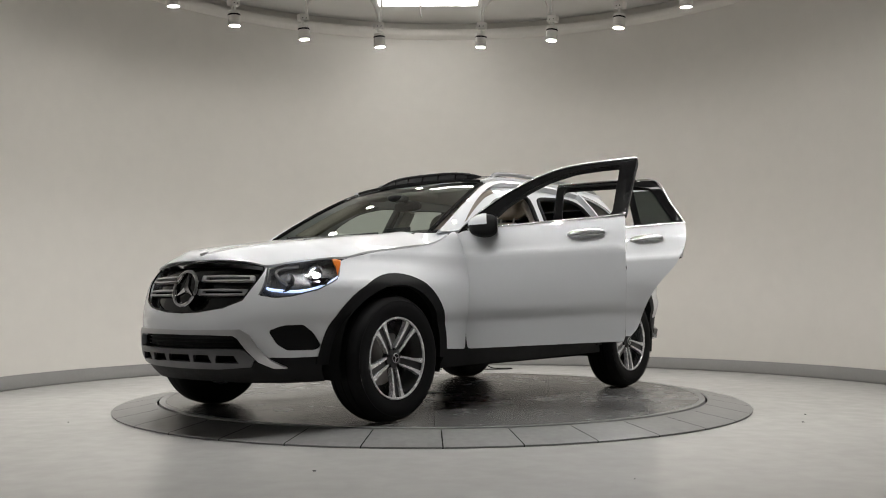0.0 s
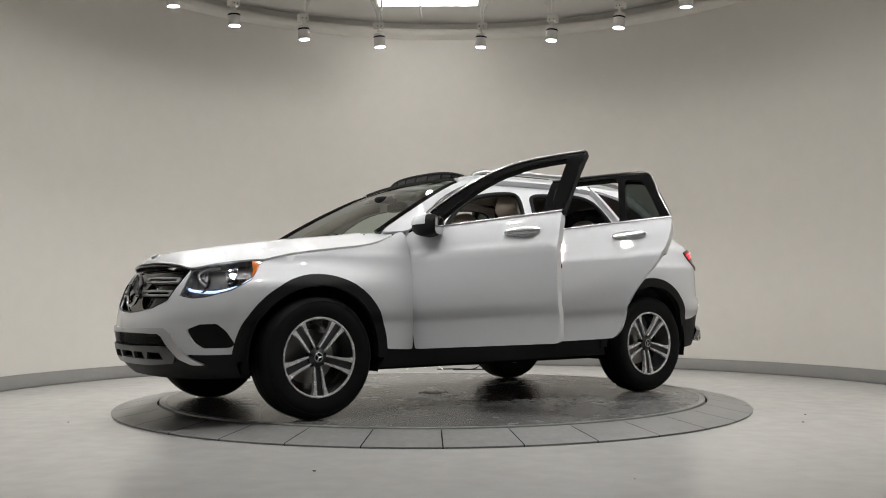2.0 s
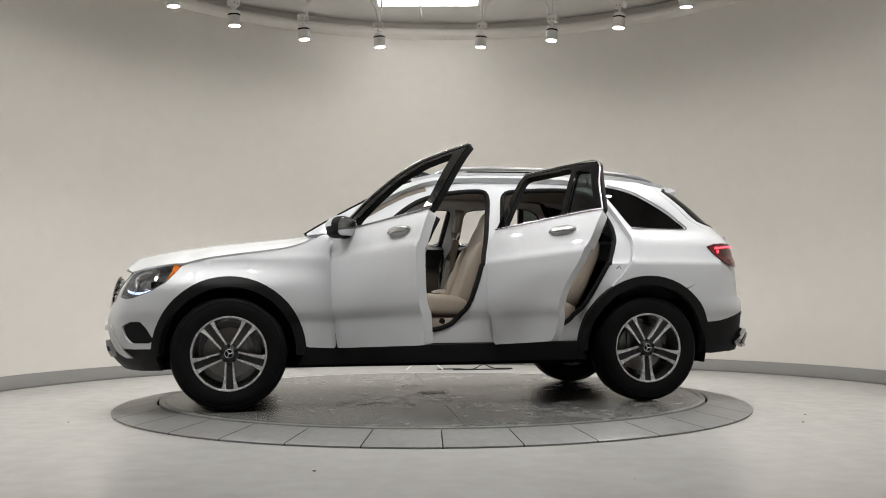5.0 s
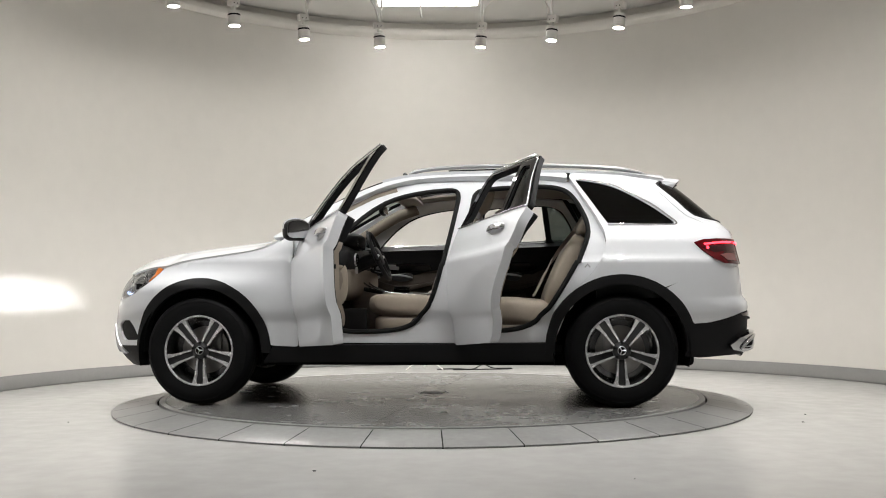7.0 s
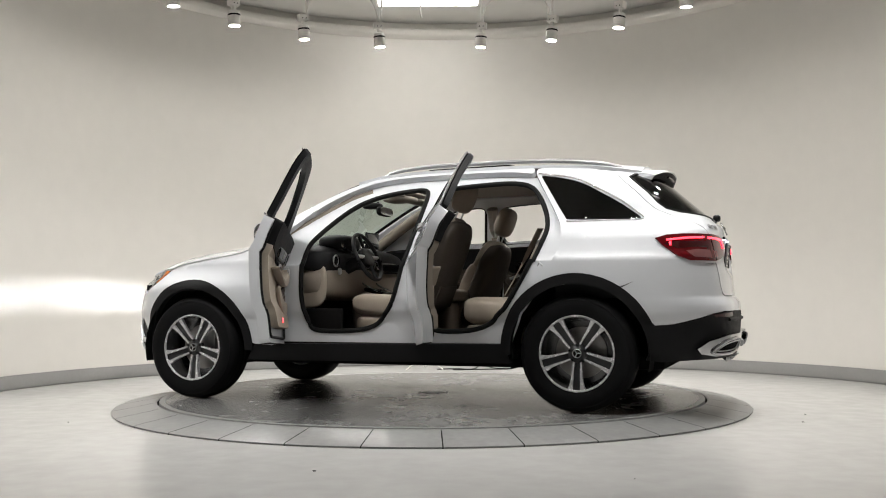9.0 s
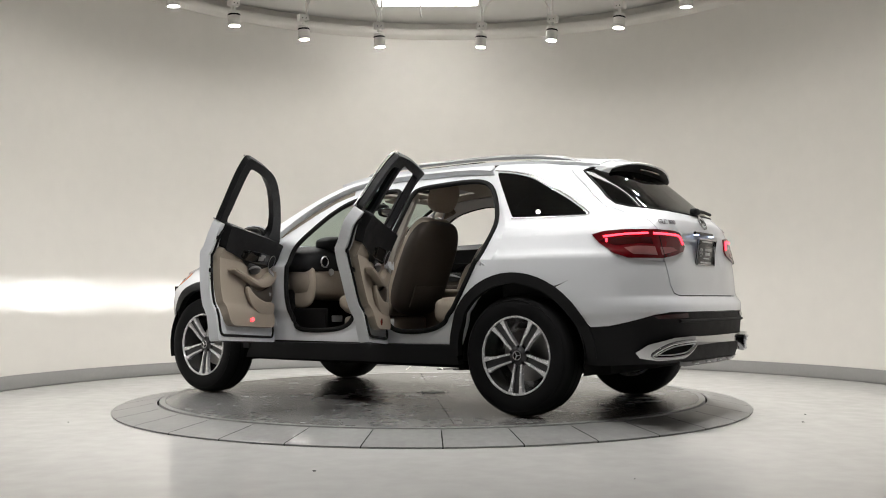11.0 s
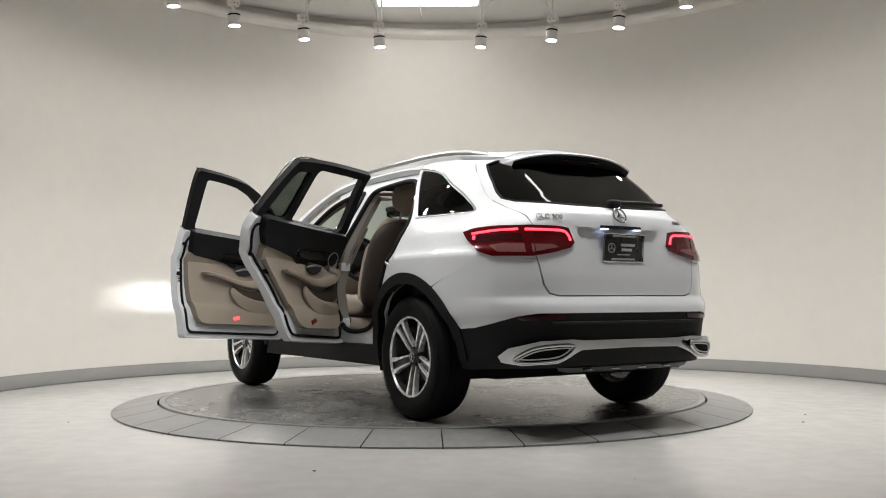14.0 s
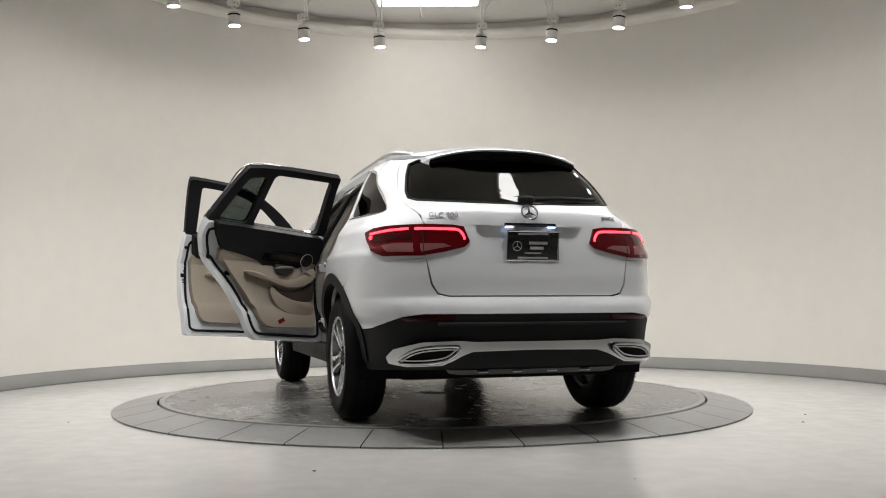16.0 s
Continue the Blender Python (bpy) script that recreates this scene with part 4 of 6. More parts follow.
def rear_end():
    # tailgate with the window
    win = [(ty(y, z), z) for y, z in ((0, 1.250), (.30, 1.255), (.50, 1.264), (.585, 1.276), (.618, 1.298), (.617, 1.34), (.600, 1.40), (.575, 1.47), (.548, 1.525), (.50, 1.546), (0, 1.552))]
    gate = [(0, .738), (ty(.48, .738), .738), (ty(.535, .752), .752), (ty(.565, .80), .80), (ty(.590, .92), .92), (ty(.599, 1.05), 1.05), (ty(.590, 1.13), 1.13), (ty(.600, 1.18), 1.18), (ty(.627, 1.23), 1.23), (ty(.650, 1.29), 1.29), (ty(.645, 1.35), 1.35), (ty(.628, 1.42), 1.42),
            (ty(.600, 1.50), 1.50), (ty(.56, 1.565), 1.565), (0, 1.575)]

    def dish(P, N, A):
        """The recess for the plate and the ledge above it."""
        y, z = np.abs(P[:, 1]), P[:, 2]
        d = .030 * ease((.36 - y) / .10) * ease((z - .86) / .08) * ease((1.135 - z) / .02)
        return P + np.stack([d, 0 * d, 0 * d], 1)
    tg = skin("tailgate", tail, full(np.array(gate)), PAINT, car, holes=[full(np.array(win))], thick=.03, step=.022, shift=dish)
    rw = skin("rear_window", tail, full(np.array(win)), TINT_GLASS, tg, thick=.004, lift=-.004, label="dark tinted rear window")
    rim = full(np.array(win))
    P, N = normals_of(tail, dense(rim, .04))
    part("window_seal", tube([tuple(v) for v in P - N * .002], .008, True, 6), SEAL, tg)
    # wiper
    base = Vector(tail(0, 1.262))
    pts = [Vector(tail(-ty(.02, 1.275), 1.275)), Vector(tail(-ty(.22, 1.285), 1.285)), Vector(tail(-ty(.45, 1.285), 1.285))]
    wp = part("rear_wiper", tube([tuple(p + Vector((-.025, 0, .005))) for p in spline(np.array([tuple(p) for p in pts]), 5).tolist() and [Vector(q) for q in spline(np.array([tuple(p) for p in pts]), 5)]], .011), BLACK_PLASTIC, tg)
    part("wiper_hub", rounded(base.x - .02, .0, base.z + .012, .05, .10, .045, 3), BLACK_PLASTIC, tg)
    # spoiler over the window
    rows = [[] for _ in range(7)]

    def roof_at(x, u, w=1.0):
        ye = sides_y(max(x, -1.78)) * w
        return (x, ye * u, float(ROOF_Z(x)) + (float(ROOF_C(x)) - float(ROOF_Z(x))) * (1 - abs(u) ** 2.6) + .004)
    for u in np.linspace(1, -1, 31):
        e = abs(u) ** 2.2
        tip = Vector(roof_at(-1.955 + .075 * e, u, .985))
        rows[0].append(roof_at(-1.72, u, 1.002))
        rows[1].append(roof_at(-1.84, u, 1.0))
        rows[2].append(tuple(tip + Vector((.012, 0, .002))))
        rows[3].append(tuple(tip + Vector((0, 0, -.006))))
        rows[4].append(tuple(tip + Vector((.006, 0, -.014))))
        rows[5].append(tuple(tip + Vector((.036, 0, -.052))))
        rows[6].append((-1.865 + .05 * e, tip.y * .92, 1.542 - .035 * e))
    rows = np.array(rows)
    sp = sheet("spoiler", rows[:5], PAINT, car, "white roof spoiler")
    sheet("spoiler_underside", rows[4:], BLACK_PLASTIC, sp, "black spoiler underside")
    bl = [tuple(rows[5][k] + [-.012, 0, .012]) for k in range(10, 21)]
    part("brake_light", tube(bl, .008, False, 6), RED_DARK, sp, "unlit dark red high brake light")
    for k in (0, -1):
        side = [tuple(rows[r][k]) for r in range(6)] + [(-1.80, rows[1][k][1], rows[5][k][2] - .02), (-1.73, rows[0][k][1], rows[0][k][2] - .05)]
        lower = [(x, y * .93, z) for x, y, z in side]
        m = len(side)
        faces = [tuple(range(m)), tuple(range(2 * m - 1, m - 1, -1))] + [(q, (q + 1) % m, m + (q + 1) % m, m + q) for q in range(m)]
        raw("spoiler_side", side + lower, faces, PAINT, sp, smooth=False)
    # white backing added behind the shut lines to brighten the dark gaps
    for sg in (1, -1):
        rim_in = [(ty(y, z), z) for y, z in ((.57, .76), (.575, 1.13), (.61, 1.20), (.63, 1.29), (.62, 1.36), (.59, 1.45), (.575, 1.50))]
        rim_out = [(ty(y, z), z) for y, z in ((.60, 1.52), (.625, 1.45), (.66, 1.36), (.675, 1.29), (.66, 1.22), (.63, 1.14), (.64, 1.0))] + [(LEN - q, z) for q, z in on_side([(-2.0, .96), (-1.86, .88), (-1.88, .82), (-2.1, .86)])] + [(ty(.63, .86), .86)]
        skin("shut_line_backing", tail, np.array(rim_in + rim_out) * [sg, 1], PAINT, tg, thick=.01, lift=-.014, step=.03)
    # handle strip and plate
    zc = 1.128
    part("handle_strip", tube([tuple(tail(np.sign(y) * ty(abs(y), zc), zc) + np.array([-.004, 0, 0])) for y in np.linspace(-.15, .15, 9)], .010), BLACK_GLOSS, tg, "black handle strip above the plate")
    x = float(tail(0, 1.01)[0]) + .018
    M = Matrix.Translation((x - .006, -.012, 1.012)) @ Euler((0, radians(-6), 0)).to_matrix().to_4x4()
    pl = part("number_plate", slab(-.006, .004, -.150, .150, -.078, .078, .004, 2, M), INK, car, "black dealer plate in a chrome frame")
    part("plate_frame", tube([tuple(M @ Vector((-.008, y, z))) for y, z in ((-.152, -.080), (.152, -.080), (.152, .080), (-.152, .080))], .006, True, 6), CHROME, pl)
    face = M @ Matrix.Translation((-.0075, 0, 0)) @ Matrix(((0, 0, -1, 0), (-1, 0, 0, 0), (0, 1, 0, 0), (0, 0, 0, 1)))
    bars = [(.030, .016, .11, .016), (.022, -.012, .08, .016), (.0, -.040, .10, .007)]
    for bx, bz, bw, bh in bars:
        part("letter_bar", slab(bx - bw / 2, bx + bw / 2, bz - bh / 2, bz + bh / 2, 0, .001, 0, 2, face), PLATE_INK, pl, smooth=False)
    for bz in (.066, -.066):
        part("letter_bar", slab(-.09, .09, bz - .005, bz + .005, 0, .001, 0, 2, face), PLATE_INK, pl, smooth=False)
    part("round_mark", tube([tuple(face @ Vector((-.095 + .026 * math.cos(a), -.002 + .026 * math.sin(a), .001))) for a in np.linspace(0, 6.28, 24, endpoint=False)], .0022, True, 5), PLATE_INK, pl)
    for k in range(3):
        a = radians(90 + 120 * k)
        part("round_mark", tube([tuple(face @ Vector((-.095, -.002, .001))), tuple(face @ Vector((-.095 + .025 * math.cos(a), -.002 + .025 * math.sin(a), .001)))], .0024, False, 5), PLATE_INK, pl)
    for y in (-.125, .125):
        part("plate_lamp", slab(x - .012, x + .008, y - .022, y + .022, 1.112, 1.120), PLATE_GLOW, tg, "lit blue-white plate lamp", smooth=False)
    P, N = normals_of(tail, np.array([(0.0, 1.196)]))
    n = Vector(N[0])
    up = (Vector((0, 0, 1)) - n * n.z).normalized()
    M = Matrix((n, up.cross(n), up)).transposed().to_4x4()
    M.translation = Vector(P[0]) + n * .007
    star(M, .046, tg, None, False)
    # model name on the tailgate
    z = 1.175
    p0 = tail(ty(.49, z), z)
    _, nn = normals_of(tail, np.array([(ty(.49, z), z)]))
    nv = Vector(nn[0])
    ux = Vector((0, 0, 1)).cross(nv).normalized()
    uy = nv.cross(ux)
    R = Matrix((ux, uy, nv)).transposed().to_4x4()
    letters("model_name", "GLC 300", .044, .0015, Matrix.Translation(Vector(p0) + nv * .003) @ R, LETTER_CHROME, tg, "chrome model lettering")
    p0 = tail(-ty(.50, z), z)
    _, nn = normals_of(tail, np.array([(-ty(.50, z), z)]))
    nv = Vector(nn[0])
    ux = Vector((0, 0, 1)).cross(nv).normalized()
    R = Matrix((ux, nv.cross(ux), nv)).transposed().to_4x4()
    letters("model_name", "4MATIC", .030, .002, Matrix.Translation(Vector(p0) + nv * .003) @ R, LETTER_CHROME, tg, "chrome model lettering")

    # bumper
    half = [(0, .640), (ty(.44, .640), .640), (ty(.62, .640), .640), (ty(.72, .625), .625)]
    half += [(LEN - s, z) for s, z in on_side([(-2.13, .585), (-2.02, .560), (-1.92, .553)])]
    half += [(LEN - s, z) for s, z in on_side(arc(-AXLE, WZ, RR, 158, 125)[1:])]
    half += [(LEN - s, z) for s, z in on_side([(-1.87, .858), (-2.065, .940)])]
    half += [(ty(.66, .9345), .9345), (ty(.600, .9345), .9345), (ty(.574, .795), .795), (ty(.542, .745), .745), (ty(.48, .731), .731), (0, .731)]
    def ledge(P, N, A):
        d = .012 * ease((P[:, 2] - .655) / .02) * ease((.735 - P[:, 2]) / .03) * ease((-1.9 - P[:, 0]) / .25)
        return P + N * d[:, None]
    rb = skin("rear_bumper", tail, full(np.array(half)), PAINT, car, thick=.02, lift=-.0008, step=.025, shift=ledge)
    blk = [(0, .636), (ty(.44, .636), .636), (ty(.62, .636), .636), (ty(.72, .621), .621)]
    blk += [(LEN - s, z) for s, z in on_side([(-2.13, .581), (-2.02, .556), (-1.915, .549)])]
    blk += [(LEN - s, z) for s, z in on_side([(-1.90, .45), (-1.86, .335), (-1.95, .325), (-2.12, .335)])] + [(ty(.6, .34), .34), (0, .34)]
    low = skin("lower_rear_bumper", tail, full(np.array(blk)), BLACK_PLASTIC, car, thick=.03, lift=-.002, label="black textured lower bumper")
    line = [tuple(tail(np.sign(y) * ty(abs(y), .585), .585) + np.array([-.004, 0, 0])) for y in np.linspace(-.55, .55, 21)]
    part("bumper_crease", tube(line, .010), BLACK_PLASTIC, low)
    for sg in (1, -1):
        rf = [(sg * ty(.46, .632), .632), (sg * ty(.73, .618), .618), (sg * ty(.70, .600), .600), (sg * ty(.46, .604), .604)]
        skin("rear_reflector", tail, np.array(rf), RED_DARK, low, thick=.01, lift=.004, label="dark red bumper reflector")
    # chrome guard with the exhaust trims
    gd = [(0, .492), (ty(.36, .492), .492), (ty(.45, .503), .503), (ty(.62, .496), .496), (ty(.735, .458), .458), (ty(.766, .412), .412), (ty(.750, .384), .384), (ty(.68, .370), .370), (ty(.52, .380), .380), (ty(.42, .422), .422), (ty(.36, .440), .440), (0, .446)]
    def swell(P, N, A):
        d = .014 + .030 * ease((np.abs(P[:, 1]) - .36) / .12) * ease((.80 - np.abs(P[:, 1])) / .06)
        return P + N * d[:, None]
    skin("rear_guard", tail, full(np.array(gd)), CHROME, car, thick=.03, lift=0, step=.02, shift=swell, label="chrome rear guard with exhaust trims")
    for sg in (1, -1):
        o = chaikin(np.array([(ty(.445, .474), .474), (ty(.54, .474), .474), (ty(.64, .462), .462), (ty(.700, .420), .420), (ty(.715, .392), .392), (ty(.66, .385), .385), (ty(.52, .396), .396), (ty(.470, .424), .424), (ty(.436, .455), .455)]), 2)
        if sg < 0:
            o = o * [-1, 1]
        P, N = normals_of(tail, dense(o, .02))
        ex = skin("exhaust", tail, o, DARK, car, thick=.01, lift=.046, step=.03, label="oval exhaust outlet with a chrome rim")
        part("exhaust_rim", tube([tuple(v) for v in P + N * .050], .009, True), CHROME, ex, "chrome exhaust rim")
        inn = offset_loop(dense(o, .02), .016)
        P, N = normals_of(tail, inn)
        part("exhaust_rim", tube([tuple(v) for v in P + N * .050], .004, True, 6), SATIN, ex)
    und = [(0, .342), (ty(.45, .342), .342), (ty(.50, .346), .346), (ty(.48, .325), .325), (ty(.42, .316), .316), (0, .316)]
    sk = skin("rear_skid_plate", tail, full(np.array(und)), ALLOY_DARK, car, thick=.02, lift=.006, label="silver rear skid plate")
    for y in (-.3, -.1, .1, .3):
        part("rib", slab(*sorted((float(tail(0, .33)[0]) - .012, float(tail(0, .33)[0]) + .03)), y - .03, y + .03, .322, .330, .004), SATIN, sk)
    # tail lamps
    for sg in (1, -1):
        out = [(LEN - s, z) for s, z in on_side([(-1.925, 1.092), (-1.99, 1.112), (-2.08, 1.120)])] + [(ty(.60, 1.124), 1.124), (ty(.45, 1.122), 1.122), (ty(.385, 1.112), 1.112), (ty(.355, 1.03), 1.03), (ty(.385, 1.0), 1.0),
               (ty(.50, .972), .972), (ty(.62, .952), .952)] + [(LEN - s, z) for s, z in on_side([(-2.13, .953), (-2.05, .985), (-1.97, 1.045)])]
        out = np.array(out) * [sg, 1]
        lm = skin("tail_lamp", tail, out, RED_LENS, car, thick=.03, lift=.010, step=.03, label="red tail lamp with a lit light tube")
        # light tube: along the top, hooked down at the inner end
        y0 = .64
        seg = [(ty(.64, 1.098), 1.098), (ty(.50, 1.097), 1.097), (ty(.42, 1.092), 1.092), (ty(.392, 1.065), 1.065), (ty(.385, 1.04), 1.04)]
        pts = []
        for r, z in spline(np.array(seg), 6):
            c, nn = normals_of(tail, np.array([(sg * r, z)]))
            pts.append(tuple(c[0] + nn[0] * .012))
        part("light_tube", tube(pts, .0065), RED_GLOW, lm, "glowing red light tube")
        seg = [(LEN - s, z) for s, z in on_side([(-1.99, 1.078), (-2.10, 1.092)])] + [(ty(.67, 1.099), 1.099)]
        pts = []
        for r, z in spline(np.array(seg), 6):
            c, nn = normals_of(tail, np.array([(sg * r, z)]))
            pts.append(tuple(c[0] + nn[0] * .012))
        part("light_tube", tube(pts, .006), RED_GLOW, lm, "glowing red light tube")
        pts = [p for p in [tuple(normals_of(tail, np.array([(sg * (LEN - s), z)]))[0][0] + normals_of(tail, np.array([(sg * (LEN - s), z)]))[1][0] * .011) for s, z in on_side([(-2.005, 1.055), (-2.015, 1.055)])]]
        part("marker_light", tube(pts, .012), RED_GLOW, lm)
        rev = [(LEN - s, z) for s, z in on_side([(-2.10, 1.010), (-2.16, 1.022)])] + [(ty(.655, 1.020), 1.020), (ty(.655, .970), .970)] + [(LEN - s, z) for s, z in on_side([(-2.15, .975)])]
        skin("reverse_light", tail, np.array(rev) * [sg, 1], CLEAR_SEG, lm, thick=.01, lift=.0115, label="clear smoked reverse lamp segment")
        rev = [(ty(.62, 1.018), 1.018), (ty(.50, 1.018), 1.018), (ty(.46, 1.002), 1.002), (ty(.62, .972), .972)]
        skin("reverse_light", tail, np.array(rev) * [sg, 1], CLEAR_SEG, lm, thick=.01, lift=.0115, label="clear smoked reverse lamp segment")
        band = [(LEN - s, z) for s, z in on_side([(-1.975, 1.052), (-2.06, 1.025), (-2.16, 1.038)])] + [(ty(.66, 1.035), 1.035), (ty(.66, 1.075), 1.075)] + [(LEN - s, z) for s, z in on_side([(-2.12, 1.072), (-2.0, 1.066)])]
        skin("lamp_band", tail, np.array(band) * [sg, 1], RED_DARK, lm, thick=.01, lift=.0113, label="darker red lens band")
        c, nn = normals_of(tail, np.array([(sg * ty(.605, z), z) for z in np.linspace(.955, 1.122, 10)]))
        part("lamp_seam", tube([tuple(v) for v in c + nn * .0095], .0035, False, 6), SEAL, lm)


def wheel():
    e = new("wheel")
    W2 = .1175
    prof = [(.232, -W2 + .012), (.262, -W2), (.330, -W2 - .004), (.357, -W2 + .014), (.369, -W2 + .040), (.3745, -.04), (.3745, .04), (.369, W2 - .040), (.357, W2 - .014), (.330, W2 + .004), (.298, W2 + .006), (.262, W2), (.236, W2 - .012), (.232, 0)]
    part("tyre", lathe(prof, 72, "y", True), RUBBER, e)
    for y in (-.055, 0, .055):
        part("groove", lathe([(.3755, y - .004), (.3750, y + .004)], 72, "y"), DARK, e)
    part("bead", lathe([(.334, W2 + .0050), (.337, W2 + .0062), (.340, W2 + .0030)], 64, "y"), RUBBER, e)
    part("rim", lathe([(.244, W2 - .012), (.2405, W2 - .004), (.233, W2 - .004), (.229, W2 - .012), (.222, .03), (.206, -.03), (.216, -W2 + .02), (.236, -W2 + .012)], 64, "y"), ALLOY, e, "machined alloy rim")
    part("barrel", lathe([(.2285, W2 - .014), (.220, .03), (.2035, -.03), (.2035, -.06), (.0, -.06)], 48, "y"), BARREL, e)
    for k in range(5):
        a = radians(90 + 72 * k)
        ca, sa = math.cos(a), math.sin(a)

        def at(r, t, y):
            return (r * ca - t * sa, y, r * sa + t * ca)
        # dark centre of the spoke
        for name, mat, w0, w1, w2, lift in (("spoke", ALLOY_DARK, .024, .026, .034, -.012),):
            bm = bmesh.new()
            rows = []
            for r, w, y in ((.045, w0, W2 - .045), (.10, w1, W2 - .030), (.165, w1 * 1.05, W2 - .022), (.215, w2, W2 - .016), (.236, w2 * 1.25, W2 - .012)):
                rows.append([bm.verts.new(at(r, t, y + d)) for t, d in ((-w, -.035), (-w, lift), (w, lift), (w, -.035))])
            for p, q in zip(rows, rows[1:]):
                for i in range(4):
                    bm.faces.new((p[i], p[(i + 1) % 4], q[(i + 1) % 4], q[i]))
            part(name, bm, mat, e, "dark grey spoke with machined edges", smooth=False)
        for sg in (-1, 1):
            bm = bmesh.new()
            rows = []
            for r, t, w, y in ((.052, .0220, .0048, W2 - .040), (.10, .0255, .0062, W2 - .028), (.155, .0285, .0078, W2 - .020), (.190, .0330, .0098, W2 - .015), (.212, .0370, .0130, W2 - .012), (.237, .0410, .0190, W2 - .009)):
                rows.append([bm.verts.new(at(r, sg * (t + u), y + d)) for u, d in ((-w, -.03), (-w, 0), (w, 0), (w, -.03))])
            for p, q in zip(rows, rows[1:]):
                for i in range(4):
                    bm.faces.new((p[i], p[(i + 1) % 4], q[(i + 1) % 4], q[i]))
            part("spoke_edge", bm, ALLOY, e, "bright machined spoke edge", smooth=False)
    part("hub", lathe([(0, W2 - .026), (.030, W2 - .027), (.034, W2 - .032), (.060, W2 - .040), (.066, W2 - .07)], 32, "y"), ALLOY_DARK, e)
    part("hub_cap", lathe([(.0, W2 - .0235), (.026, W2 - .0235), (.0295, W2 - .0265), (.0295, W2 - .03)], 28, "y"), BLACK_GLOSS, e, "small black hub cap with a silver star")
    part("cap_ring", tube([(.027 * math.cos(a), W2 - .023, .027 * math.sin(a)) for a in np.linspace(0, 6.28, 24, endpoint=False)], .0022, True, 5), SATIN, e)
    for k in range(3):
        a = radians(90 + 120 * k)
        part("cap_arm", tube([(0, W2 - .0225, 0), (.024 * math.cos(a), W2 - .0225, .024 * math.sin(a))], .003, False, 5), SATIN, e)
    for k in range(5):
        a = radians(126 + 72 * k)
        part("wheel_bolt", lathe([(0, W2 - .030), (.008, W2 - .030), (.009, W2 - .042)], 8, "y"), BLACK_PLASTIC, e).location = (.052 * math.cos(a), 0, .052 * math.sin(a))
    part("brake_disc", lathe([(.0, -.035), (.165, -.035), (.165, -.050), (.0, -.050)], 48, "y"), STEEL, e, "worn steel brake disc")
    return e


def wheels():
    src = wheel()
    src.parent = car
    places = [(AXLE, .8105, 0, 38), (-AXLE, .8105, 0, 35), (AXLE, -.8105, 180, 5), (-AXLE, -.8105, 180, 33)]
    for i, (x, y, turn, roll) in enumerate(places):
        m = pose(x, y, WZ, 0, 0, turn) @ Euler((0, radians(roll), 0)).to_matrix().to_4x4()
        w = src if i == 0 else copy_thing(src, m)
        if i == 0:
            w.matrix_basis = m


body_panels()
front_end()
rear_end()
wheels()
for x, a in ((AXLE, .35), (-AXLE, .3)):
    part("axle", tube([(x, -.75, a), (x, .75, a)], .035), DARK, car)
    for sg in (1, -1):
        part("brake_caliper", slab(x - .12 if x > 0 else x + .04, x - .05 if x > 0 else x + .11, sg * .77 - .03, sg * .77 + .03, WZ - .02, WZ + .14, .012), STEEL, car)


# ---------------------------------------------------------------- the doors
def inn(x, z, d, sg=1):
    """A point d inside the body's surface at x, z."""
    P, N = normals_of(shell, np.array([(sx(x, z), z)]))
    return Vector((P[0] - N[0] * d) * [1, sg, 1])


